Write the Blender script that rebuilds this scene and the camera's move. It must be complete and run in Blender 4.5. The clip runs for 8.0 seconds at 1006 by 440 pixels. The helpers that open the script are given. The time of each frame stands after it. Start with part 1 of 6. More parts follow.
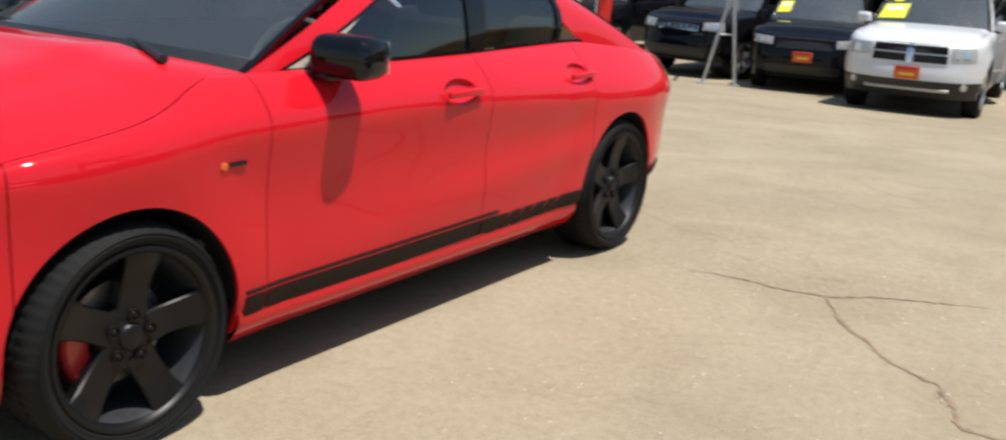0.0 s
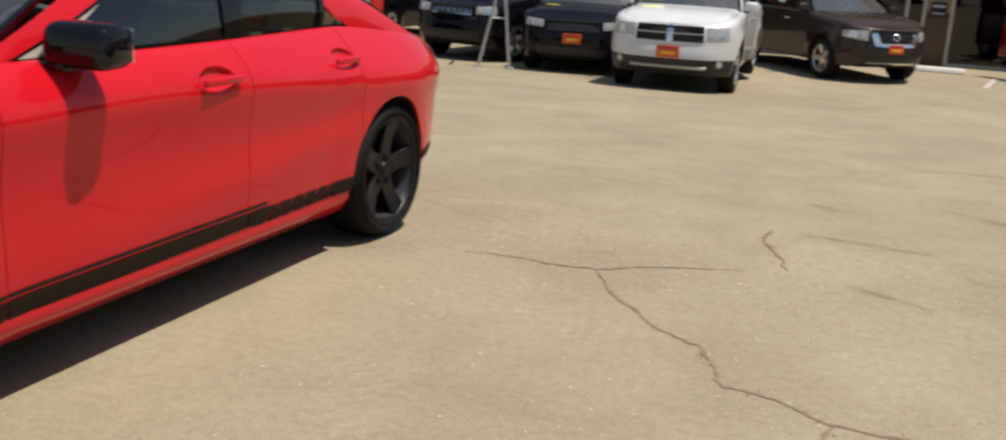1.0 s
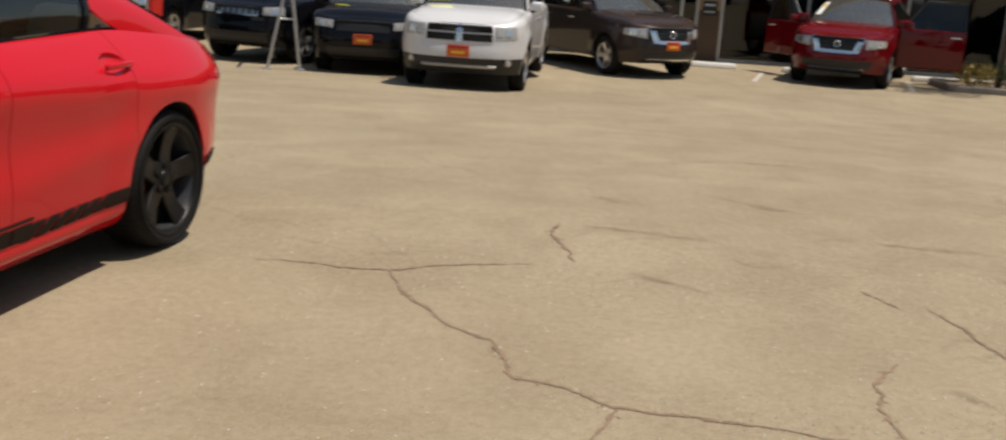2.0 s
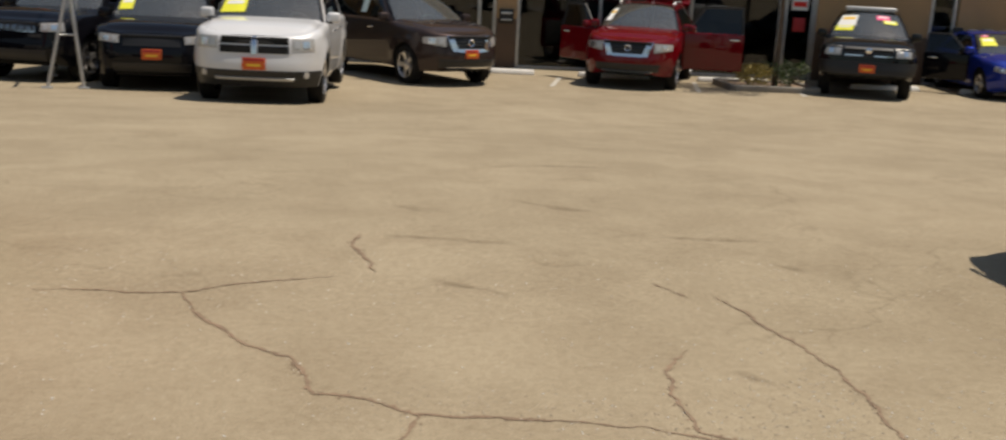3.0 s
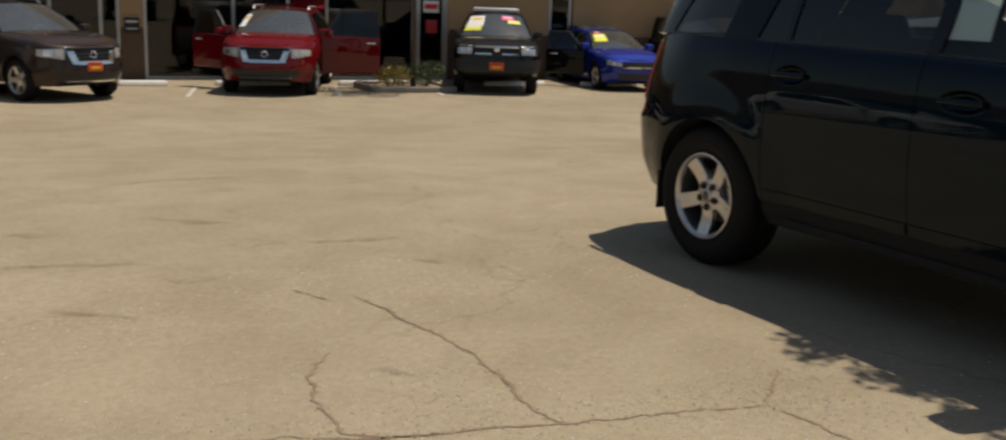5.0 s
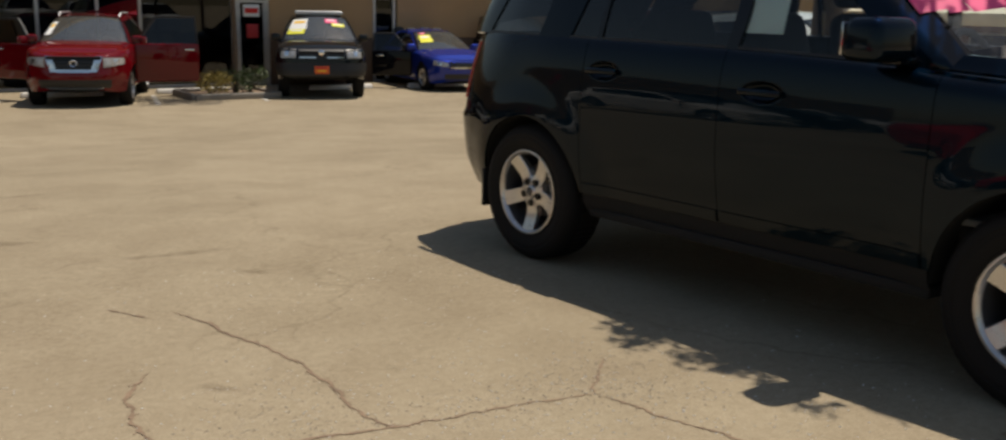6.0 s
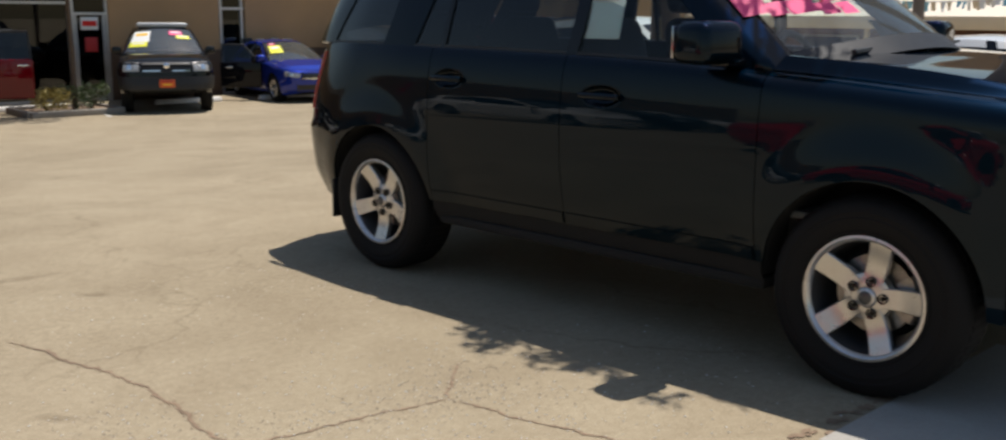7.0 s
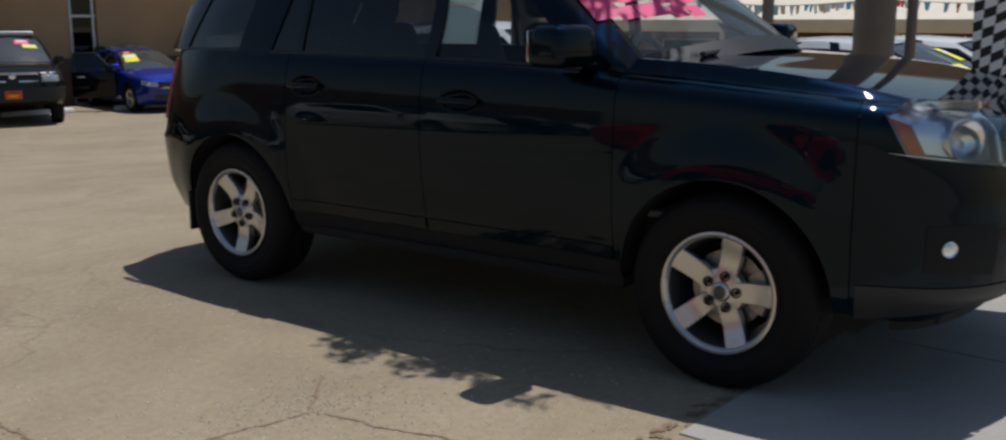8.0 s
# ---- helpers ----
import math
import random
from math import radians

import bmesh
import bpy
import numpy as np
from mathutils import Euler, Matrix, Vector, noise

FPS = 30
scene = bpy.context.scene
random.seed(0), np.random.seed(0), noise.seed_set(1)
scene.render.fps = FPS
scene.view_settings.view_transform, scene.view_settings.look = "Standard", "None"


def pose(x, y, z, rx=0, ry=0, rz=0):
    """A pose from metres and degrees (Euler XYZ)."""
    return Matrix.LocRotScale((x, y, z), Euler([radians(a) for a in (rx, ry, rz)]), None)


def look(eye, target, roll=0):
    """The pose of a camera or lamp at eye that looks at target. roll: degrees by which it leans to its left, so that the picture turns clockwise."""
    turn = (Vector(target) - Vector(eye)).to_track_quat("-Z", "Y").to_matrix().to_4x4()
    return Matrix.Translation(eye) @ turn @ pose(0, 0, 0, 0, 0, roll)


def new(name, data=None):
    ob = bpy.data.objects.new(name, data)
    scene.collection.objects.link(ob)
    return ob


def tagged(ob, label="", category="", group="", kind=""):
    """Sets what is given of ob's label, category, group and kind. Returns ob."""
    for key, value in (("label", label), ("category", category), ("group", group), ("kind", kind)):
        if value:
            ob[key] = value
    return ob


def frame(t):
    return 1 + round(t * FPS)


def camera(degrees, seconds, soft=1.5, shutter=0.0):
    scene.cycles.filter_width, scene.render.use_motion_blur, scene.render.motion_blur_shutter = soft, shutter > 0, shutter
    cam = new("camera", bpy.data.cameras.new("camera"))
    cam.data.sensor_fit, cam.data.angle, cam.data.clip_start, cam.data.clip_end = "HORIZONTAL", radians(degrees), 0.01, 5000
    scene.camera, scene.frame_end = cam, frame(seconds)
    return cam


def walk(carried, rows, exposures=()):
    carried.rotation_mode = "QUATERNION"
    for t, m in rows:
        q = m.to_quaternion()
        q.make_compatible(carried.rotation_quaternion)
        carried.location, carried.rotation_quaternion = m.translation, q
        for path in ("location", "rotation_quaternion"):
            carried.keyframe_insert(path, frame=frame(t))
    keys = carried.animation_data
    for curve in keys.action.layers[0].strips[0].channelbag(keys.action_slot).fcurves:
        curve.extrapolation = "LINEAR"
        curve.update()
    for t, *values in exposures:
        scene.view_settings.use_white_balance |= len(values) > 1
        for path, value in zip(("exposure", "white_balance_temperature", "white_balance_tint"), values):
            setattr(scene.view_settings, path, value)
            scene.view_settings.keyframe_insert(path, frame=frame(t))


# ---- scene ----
cam = camera(51.8, 8.0, soft=2.2, shutter=0.4)
# seconds, x, y, z, yaw, pitch, roll
ROWS = [
    (0.0, 0.000, 0.000, 1.381, 28.08, -14.69, 3.10),
    (0.5, 0.018, 0.038, 1.374, 21.75, -14.69, 3.12),
    (1.0, 0.042, 0.058, 1.372, 15.99, -14.82, 3.13),
    (1.5, 0.063, 0.065, 1.373, 10.53, -14.75, 3.51),
    (2.0, 0.095, 0.054, 1.382, 4.73, -14.20, 3.44),
    (3.5, 0.187, 0.054, 1.378, -10.80, -12.65, 2.60),
    (4.0, 0.213, 0.052, 1.377, -15.66, -12.33, 2.38),
    (5.5, 0.298, 0.056, 1.365, -29.72, -11.88, 1.67),
    (6.0, 0.319, 0.034, 1.368, -34.25, -11.71, 1.10),
    (6.5, 0.335, 0.013, 1.369, -37.98, -11.51, 0.70),
    (7.0, 0.352, -0.011, 1.370, -42.02, -11.19, 0.31),
    (7.5, 0.374, -0.023, 1.368, -45.75, -10.98, 0.10),
    (8.0, 0.393, -0.031, 1.368, -49.19, -10.88, -0.06),
]
EXPOSURES = [(0.0, 0.26, 6100, 10), (0.5, 0.16, 6250, 10), (1.0, -0.04, 6500, 10), (2.0, -0.22, 6800, 12), (3.5, -0.3, 6900, 12), (5.5, -0.42, 6900, 12), (6.2, -0.32, 6850, 12), (7.0, -0.04, 6350, 12), (7.6, 0.12, 6150, 12), (8.0, -0.6, 5950, 12)]
walk(cam, [(t, pose(x, y, z, 0, 0, yaw) @ pose(0, 0, 0, 90 + pitch) @ pose(0, 0, 0, 0, 0, roll))
           for t, x, y, z, yaw, pitch, roll in ROWS], EXPOSURES)

# ---- sky and sun: high summer sun from the +x side ----
SUN = Vector((0.35, 0.03, 1.0)).normalized()
world = bpy.data.worlds.new("sky")
scene.world = world
world.use_nodes = True
sky = world.node_tree.nodes.new("ShaderNodeTexSky")
sky.sky_type, sky.sun_disc = "NISHITA", False
sky.dust_density, sky.air_density = 0.9, 1.5
sky.sun_elevation, sky.sun_rotation = math.asin(SUN.z), radians(90)
background = world.node_tree.nodes["Background"]
background.inputs["Strength"].default_value = 0.082
world.node_tree.links.new(sky.outputs["Color"], background.inputs["Color"])
sun = new("sun", bpy.data.lights.new("sun", "SUN"))
sun.data.energy, sun.data.angle, sun.data.color = 5.2, radians(0.55), (1.0, 0.94, 0.84)
sun.matrix_world = look(SUN * 50, (0, 0, 0))


# ---- materials ----
def material(name, colour, rough=0.5, metal=0.0, coat=0.0, spread=0.0, scale=6.0, fine=60.0, bump=0.0, bump_scale=80.0, spec=0.5, dust=None):
    """A principled material whose colour varies at two scales, with a fine relief."""
    m = bpy.data.materials.new(name)
    m.use_nodes = True
    n, l = m.node_tree.nodes, m.node_tree.links
    b = n["Principled BSDF"]
    b.inputs["Base Color"].default_value = (*colour, 1)
    b.inputs["Roughness"].default_value, b.inputs["Metallic"].default_value = rough, metal
    b.inputs["Coat Weight"].default_value, b.inputs["Coat Roughness"].default_value = coat, 0.03
    b.inputs["Specular IOR Level"].default_value = spec
    co = n.new("ShaderNodeTexCoord")
    if spread or dust:
        big, small = n.new("ShaderNodeTexNoise"), n.new("ShaderNodeTexNoise")
        big.inputs["Scale"].default_value, small.inputs["Scale"].default_value = scale, fine
        big.inputs["Detail"].default_value = 5
        l.new(co.outputs["Object"], big.inputs["Vector"])
        l.new(co.outputs["Object"], small.inputs["Vector"])
        mix = n.new("ShaderNodeMath")
        mix.operation = "MULTIPLY_ADD"
        mix.inputs[1].default_value = 0.4
        l.new(small.outputs["Fac"], mix.inputs[0])
        half = n.new("ShaderNodeMath")
        half.operation = "MULTIPLY"
        half.inputs[1].default_value = 0.6
        l.new(big.outputs["Fac"], half.inputs[0])
        l.new(half.outputs[0], mix.inputs[2])
        ramp = n.new("ShaderNodeValToRGB")
        other = dust or tuple(min(1, c * (1 + spread)) for c in colour)
        first = colour if dust else tuple(c * (1 - spread) for c in colour)
        ramp.color_ramp.elements[0].position, ramp.color_ramp.elements[0].color = (0.45 if dust else 0.3), (*first, 1)
        ramp.color_ramp.elements[1].position, ramp.color_ramp.elements[1].color = (0.85 if dust else 0.7), (*other, 1)
        l.new(mix.outputs[0], ramp.inputs["Fac"])
        l.new(ramp.outputs["Color"], b.inputs["Base Color"])
        vary = n.new("ShaderNodeMapRange")
        vary.inputs["To Min"].default_value, vary.inputs["To Max"].default_value = rough * 0.8, min(1, rough * 1.25)
        l.new(mix.outputs[0], vary.inputs["Value"])
        l.new(vary.outputs["Result"], b.inputs["Roughness"])
    if bump:
        t = n.new("ShaderNodeTexNoise")
        t.inputs["Scale"].default_value, t.inputs["Detail"].default_value = bump_scale, 6
        l.new(co.outputs["Object"], t.inputs["Vector"])
        k = n.new("ShaderNodeBump")
        k.inputs["Strength"].default_value, k.inputs["Distance"].default_value = bump, 0.01
        l.new(t.outputs["Fac"], k.inputs["Height"])
        l.new(k.outputs["Normal"], b.inputs["Normal"])
    return m


def glass_material(name, tint, gloss=0.02, ior=1.6, film=0.0):
    """Thin tinted glass: a clear pane that colours what is behind, with a mirror-like face."""
    m = bpy.data.materials.new(name)
    m.use_nodes = True
    n, l = m.node_tree.nodes, m.node_tree.links
    n.clear()
    out, mix = n.new("ShaderNodeOutputMaterial"), n.new("ShaderNodeMixShader")
    clear, shine, fres = n.new("ShaderNodeBsdfTransparent"), n.new("ShaderNodeBsdfGlossy"), n.new("ShaderNodeFresnel")
    clear.inputs["Color"].default_value = (*tint, 1)
    shine.inputs["Roughness"].default_value = gloss
    fres.inputs["IOR"].default_value = ior
    l.new(fres.outputs["Fac"], mix.inputs["Fac"])
    l.new(clear.outputs[0], mix.inputs[1])
    l.new(shine.outputs[0], mix.inputs[2])
    if film:
        # a thin pale film: dust, plus the brightness of sunlit glass put into its colour
        pale_veil, both = n.new("ShaderNodeBsdfDiffuse"), n.new("ShaderNodeMixShader")
        pale_veil.inputs["Color"].default_value = (0.62, 0.66, 0.64, 1)
        patchy, spread = n.new("ShaderNodeTexNoise"), n.new("ShaderNodeMapRange")
        patchy.inputs["Scale"].default_value, patchy.inputs["Detail"].default_value = 2.5, 1
        l.new(n.new("ShaderNodeTexCoord").outputs["Object"], patchy.inputs["Vector"])
        spread.inputs["To Min"].default_value, spread.inputs["To Max"].default_value = film * 0.7, film * 1.3
        l.new(patchy.outputs["Fac"], spread.inputs["Value"])
        l.new(spread.outputs["Result"], both.inputs["Fac"])
        l.new(mix.outputs[0], both.inputs[1])
        l.new(pale_veil.outputs[0], both.inputs[2])
        mix = both
    l.new(mix.outputs[0], out.inputs["Surface"])
    return m


def paint(name, colour, metal=0.0, rough=0.3, dust=None, ior=1.5, spec=0.0, edge=None):
    m = material(name, colour, rough, metal, coat=1.0, spread=0.0 if dust else 0.04, scale=2.0, fine=300, dust=dust, bump=0.004, bump_scale=220, spec=spec)
    m.node_tree.nodes["Principled BSDF"].inputs["Coat IOR"].default_value = ior
    if edge:
        m.node_tree.nodes["Principled BSDF"].inputs["Specular Tint"].default_value = (*edge, 1)
    return m


M = {
    "red": paint("red_paint", (0.56, 0.009, 0.017), rough=0.42, ior=1.44),
    "navy": paint("navy_paint", (0.0028, 0.0100, 0.0175), metal=0.9, rough=0.44, ior=1.29, edge=(0.03, 0.13, 0.2)),
    "silver": paint("silver_paint", (0.66, 0.66, 0.665), metal=0.15, rough=0.38, ior=1.4),
    "brown": paint("brown_paint", (0.044, 0.031, 0.028), metal=0.4, rough=0.4, ior=1.36),
    "maroon": paint("maroon_paint", (0.13, 0.002, 0.005), rough=0.42, ior=1.45),
    "black_car": paint("black_paint", (0.005, 0.005, 0.007), rough=0.35, ior=1.32),
    "truck_grey": paint("truck_paint", (0.006, 0.007, 0.008), metal=0.3, rough=0.4, ior=1.42),
    "blue": paint("blue_paint", (0.010, 0.028, 0.26), metal=0.4, rough=0.35),
    "white_car": paint("white_paint", (0.78, 0.78, 0.76), rough=0.35),
    "trim": material("black_trim", (0.012, 0.012, 0.013), 0.45, spread=0.2, bump=0.05, bump_scale=400),
    "gloss": material("gloss_black", (0.004, 0.004, 0.005), 0.12, coat=0.8, spec=0.0),
    "dark": material("dark_cavity", (0.006, 0.006, 0.006), 0.9, spread=0.3),
    "rubber": material("tyre_rubber", (0.0075, 0.007, 0.0068), 0.75, spec=0.25, spread=0.35, scale=14, fine=120, bump=0.1, bump_scale=160),
    "rim_black": material("black_wheel", (0.0055, 0.0048, 0.0046), 0.40, spread=0.2, scale=10, spec=0.28),
    "rim_grey": material("grey_wheel_barrel", (0.05, 0.05, 0.055), 0.4, metal=0.4, spread=0.25, scale=12),
    "alloy": material("machined_alloy", (0.62, 0.60, 0.58), 0.28, metal=0.85, spread=0.08, scale=20, fine=300),
    "alloy_dark": material("painted_alloy", (0.09, 0.09, 0.095), 0.35, metal=0.6, spread=0.15),
    "chrome": material("chrome", (0.82, 0.82, 0.83), 0.08, metal=1.0),
    "steel": material("brake_steel", (0.30, 0.28, 0.26), 0.38, metal=0.9, spread=0.25, scale=30),
    "caliper": material("red_caliper", (0.42, 0.02, 0.015), 0.35, coat=0.4),
    "stripe": material("stripe_vinyl", (0.018, 0.010, 0.008), 0.6, spec=0.15, spread=0.1),
    "lens_red": material("red_lens", (0.45, 0.008, 0.012), 0.12, coat=1.0),
    "lens_orange": material("orange_lens", (0.75, 0.16, 0.02), 0.15, coat=1.0),
    "lamp": material("lamp_bowl", (0.86, 0.88, 0.90), 0.22, metal=0.95, coat=0.6, spread=0.06, scale=25),
    "lamp_edge": material("lamp_edge", (0.30, 0.31, 0.33), 0.3, metal=0.3, coat=0.5),
    "lamp_far": material("hazy_headlamp", (0.46, 0.44, 0.41), 0.25, metal=0.2, coat=1.0, spread=0.12, scale=18),
    "lamp_clear": glass_material("clear_lens", (0.93, 0.94, 0.95), 0.03),
    "tint": glass_material("tinted_glass", (0.12, 0.14, 0.15)),
    "glass_mid": glass_material("sedan_side_glass", (0.30, 0.36, 0.40), ior=2.0),
    "glass": glass_material("windscreen_glass", (0.90, 0.96, 0.94), ior=1.6, film=0.06),
    "glass_sedan": glass_material("sedan_windscreen_glass", (0.86, 0.92, 0.90), ior=2.3, film=0.045),
    "glass_far": glass_material("green_windscreen_glass", (0.50, 0.66, 0.65), ior=2.6, film=0.075),
    "glass_side": glass_material("side_glass", (0.92, 0.96, 0.95), ior=1.5),
    "shop_glass": glass_material("shop_glass", (0.30, 0.33, 0.33), 0.01),
    "kerb": material("weathered_kerb", (0.26, 0.235, 0.20), 0.9, spread=0.2, scale=3, bump=0.3),
    "seat_dark": material("dark_upholstery", (0.03, 0.03, 0.032), 0.85, spread=0.3, bump=0.1),
    "seat_beige": material("beige_upholstery", (0.42, 0.36, 0.28), 0.8, spread=0.15, bump=0.1),
    "dash": material("dash_plastic", (0.11, 0.115, 0.112), 0.6, spread=0.25, bump=0.1, bump_scale=200),
    "plate_orange": material("orange_paper_plate", (0.66, 0.12, 0.02), 0.6, spread=0.08),
    "plate_yellow": material("yellow_print", (0.85, 0.52, 0.04), 0.6, spread=0.08),
    "plate_red": material("red_print", (0.45, 0.03, 0.03), 0.6, spread=0.08),
    "sticker_yellow": material("yellow_sticker", (0.82, 0.80, 0.05), 0.6, spread=0.05),
    "sticker_pink": material("pink_sticker", (0.85, 0.06, 0.22), 0.6, spread=0.08),
    "sticker_white": material("white_sticker", (0.80, 0.80, 0.78), 0.65, spread=0.04),
    "paper": material("green_white_paper", (0.72, 0.86, 0.82), 0.7, spread=0.05),
    "ink": material("dark_print", (0.04, 0.04, 0.05), 0.7),
    "bead": material("reflection_beige_triangle", (0.40, 0.35, 0.29), 0.6, spread=0.1),
    "galvanised": material("galvanised_steel", (0.52, 0.53, 0.54), 0.42, metal=0.7, spread=0.15, scale=8),
    "stucco": material("brown_stucco", (0.42, 0.265, 0.135), 0.92, spread=0.14, scale=0.8, fine=40, bump=0.5, bump_scale=60),
    "stucco_dark": material("brown_dado_and_room_shade", (0.12, 0.078, 0.050), 0.9, spread=0.15, scale=1.2, fine=40, bump=0.4, bump_scale=60),
    "frame_alu": material("aluminium_frame", (0.55, 0.55, 0.54), 0.4, metal=0.6, spread=0.1),
    "white_block": material("painted_kerb_block", (0.72, 0.70, 0.66), 0.85, spread=0.12, scale=5, bump=0.3),
    "line": material("faded_line_paint", (0.46, 0.43, 0.37), 0.85, spread=0.2, scale=3, fine=40),
    "wood_bark": material("bark", (0.11, 0.075, 0.05), 0.95, spread=0.35, scale=9, bump=0.8, bump_scale=30),
    "post": material("brown_painted_post", (0.16, 0.125, 0.10), 0.7, spread=0.12, scale=4, bump=0.1),
    "fascia": material("cream_fascia", (0.70, 0.58, 0.42), 0.85, spread=0.08, scale=2),
    "roof_far": material("cream_roof", (0.74, 0.66, 0.54), 0.9, spread=0.1, scale=1.0),
    "shade_wall": material("shade_brown_far_wall", (0.16, 0.08, 0.045), 0.9, spread=0.2, scale=1.0),
    "check_white": material("white_flag_cloth", (0.80, 0.80, 0.80), 0.85, spread=0.05),
    "check_black": material("black_flag_cloth", (0.02, 0.02, 0.022), 0.85, spread=0.2),
    "flag_red": material("red_cloth", (0.75, 0.03, 0.02), 0.8, spread=0.1),
    "flag_blue": material("light_blue_cloth", (0.25, 0.55, 0.68), 0.8, spread=0.1),
}


def leaf_material(name, a, b):
    m = bpy.data.materials.new(name)
    m.use_nodes = True
    n, l = m.node_tree.nodes, m.node_tree.links
    g, r = n.new("ShaderNodeNewGeometry"), n.new("ShaderNodeValToRGB")
    r.color_ramp.elements[0].color, r.color_ramp.elements[1].color = (*a, 1), (*b, 1)
    l.new(g.outputs["Random Per Island"], r.inputs["Fac"])
    l.new(r.outputs["Color"], n["Principled BSDF"].inputs["Base Color"])
    n["Principled BSDF"].inputs["Roughness"].default_value = 0.55
    return m


M["leaf"] = leaf_material("green_leaves", (0.03, 0.055, 0.012), (0.09, 0.13, 0.03))
M["leaf_dry"] = leaf_material("yellow_leaves", (0.28, 0.22, 0.05), (0.50, 0.38, 0.11))


def asphalt():
    """Old sun-bleached tan asphalt: aggregate specks, broad stains, faint tyre swirls."""
    m = bpy.data.materials.new("bleached_asphalt")
    m.use_nodes = True
    n, l = m.node_tree.nodes, m.node_tree.links
    b = n["Principled BSDF"]
    b.inputs["Roughness"].default_value = 0.93
    b.inputs["Specular IOR Level"].default_value = 0.25
    co = n.new("ShaderNodeTexCoord").outputs["Object"]

    def noise_node(scale, detail, stretch=(1, 1, 1), warp=0.0):
        mp, t = n.new("ShaderNodeMapping"), n.new("ShaderNodeTexNoise")
        mp.inputs["Scale"].default_value = stretch
        t.inputs["Scale"].default_value, t.inputs["Detail"].default_value = scale, detail
        t.inputs["Distortion"].default_value = warp
        l.new(co, mp.inputs["Vector"])
        l.new(mp.outputs["Vector"], t.inputs["Vector"])
        return t.outputs["Fac"]

    def ramp(fac, p0, c0, p1, c1):
        r = n.new("ShaderNodeValToRGB")
        r.color_ramp.elements[0].position, r.color_ramp.elements[0].color = p0, (*c0, 1)
        r.color_ramp.elements[1].position, r.color_ramp.elements[1].color = p1, (*c1, 1)
        l.new(fac, r.inputs["Fac"])
        return r.outputs["Color"]

    def multiply(a, c, fac=1.0):
        x = n.new("ShaderNodeMix")
        x.data_type, x.blend_type = "RGBA", "MULTIPLY"
        x.inputs["Factor"].default_value = fac
        l.new(a, x.inputs["A"])
        l.new(c, x.inputs["B"])
        return x.outputs["Result"]

    base = ramp(noise_node(0.35, 6), 0.3, (0.335, 0.277, 0.192), 0.72, (0.418, 0.350, 0.248))
    grain = ramp(noise_node(130, 8), 0.34, (0.66, 0.64, 0.61), 0.60, (1.06, 1.06, 1.06))
    fine = ramp(noise_node(420, 4), 0.36, (0.66, 0.66, 0.65), 0.62, (1.14, 1.14, 1.12))
    patch = ramp(noise_node(1.6, 7, warp=0.6), 0.36, (0.89, 0.875, 0.86), 0.60, (1.02, 1.02, 1.02))
    mottle = ramp(noise_node(26, 9), 0.36, (0.84, 0.82, 0.78), 0.60, (1.04, 1.04, 1.03))
    chips = ramp(noise_node(70, 3), 0.26, (0.50, 0.47, 0.42), 0.34, (1.0, 1.0, 1.0))
    swirl = ramp(noise_node(0.8, 6, (0.5, 1.6, 1), 1.2), 0.32, (0.94, 0.935, 0.93), 0.46, (1.0, 1.0, 1.0))
    spots = ramp(noise_node(7, 3), 0.22, (0.70, 0.69, 0.67), 0.34, (1.0, 1.0, 1.0))
    warp = n.new("ShaderNodeTexNoise")
    warp.inputs["Scale"].default_value, warp.inputs["Detail"].default_value = 1.6, 5
    l.new(co, warp.inputs["Vector"])
    bend = n.new("ShaderNodeVectorMath")
    bend.operation = "MULTIPLY_ADD"
    bend.inputs[1].default_value = (1.1, 1.1, 0)
    l.new(warp.outputs["Color"], bend.inputs[0])
    l.new(co, bend.inputs[2])
    cells = n.new("ShaderNodeTexVoronoi")
    cells.feature = "DISTANCE_TO_EDGE"
    cells.inputs["Scale"].default_value = 0.62
    l.new(bend.outputs["Vector"], cells.inputs["Vector"])
    hair = ramp(cells.outputs["Distance"], 0.0, (0.62, 0.60, 0.57), 0.011, (1, 1, 1))
    where = ramp(noise_node(0.55, 3), 0.46, (0, 0, 0), 0.60, (0.55, 0.55, 0.55))
    c = base
    veil = n.new("ShaderNodeMix")
    veil.data_type, veil.blend_type = "RGBA", "MULTIPLY"
    l.new(where, veil.inputs["Factor"])
    l.new(c, veil.inputs["A"])
    l.new(hair, veil.inputs["B"])
    c = veil.outputs["Result"]
    for layer, amount in ((grain, 0.75), (fine, 0.8), (patch, 0.9), (mottle, 0.55), (chips, 0.8), (swirl, 0.9), (spots, 0.5)):
        c = multiply(c, layer, amount)
    vor = n.new("ShaderNodeTexVoronoi")
    vor.inputs["Scale"].default_value = 46
    l.new(co, vor.inputs["Vector"])
    peb = ramp(vor.outputs["Distance"], 0.07, (1, 1, 1), 0.13, (0, 0, 0))
    seldom = ramp(noise_node(5, 3), 0.47, (0, 0, 0), 0.62, (0.75, 0.75, 0.75))
    add = n.new("ShaderNodeMix")
    add.data_type, add.blend_type = "RGBA", "MIX"
    l.new(multiply(peb, seldom), add.inputs["Factor"])
    l.new(c, add.inputs["A"])
    add.inputs["B"].default_value = (0.60, 0.55, 0.47, 1)
    l.new(add.outputs["Result"], b.inputs["Base Color"])
    h = n.new("ShaderNodeMath")
    h.operation = "ADD"
    l.new(noise_node(260, 6), h.inputs[0])
    l.new(noise_node(110, 8), h.inputs[1])
    k = n.new("ShaderNodeBump")
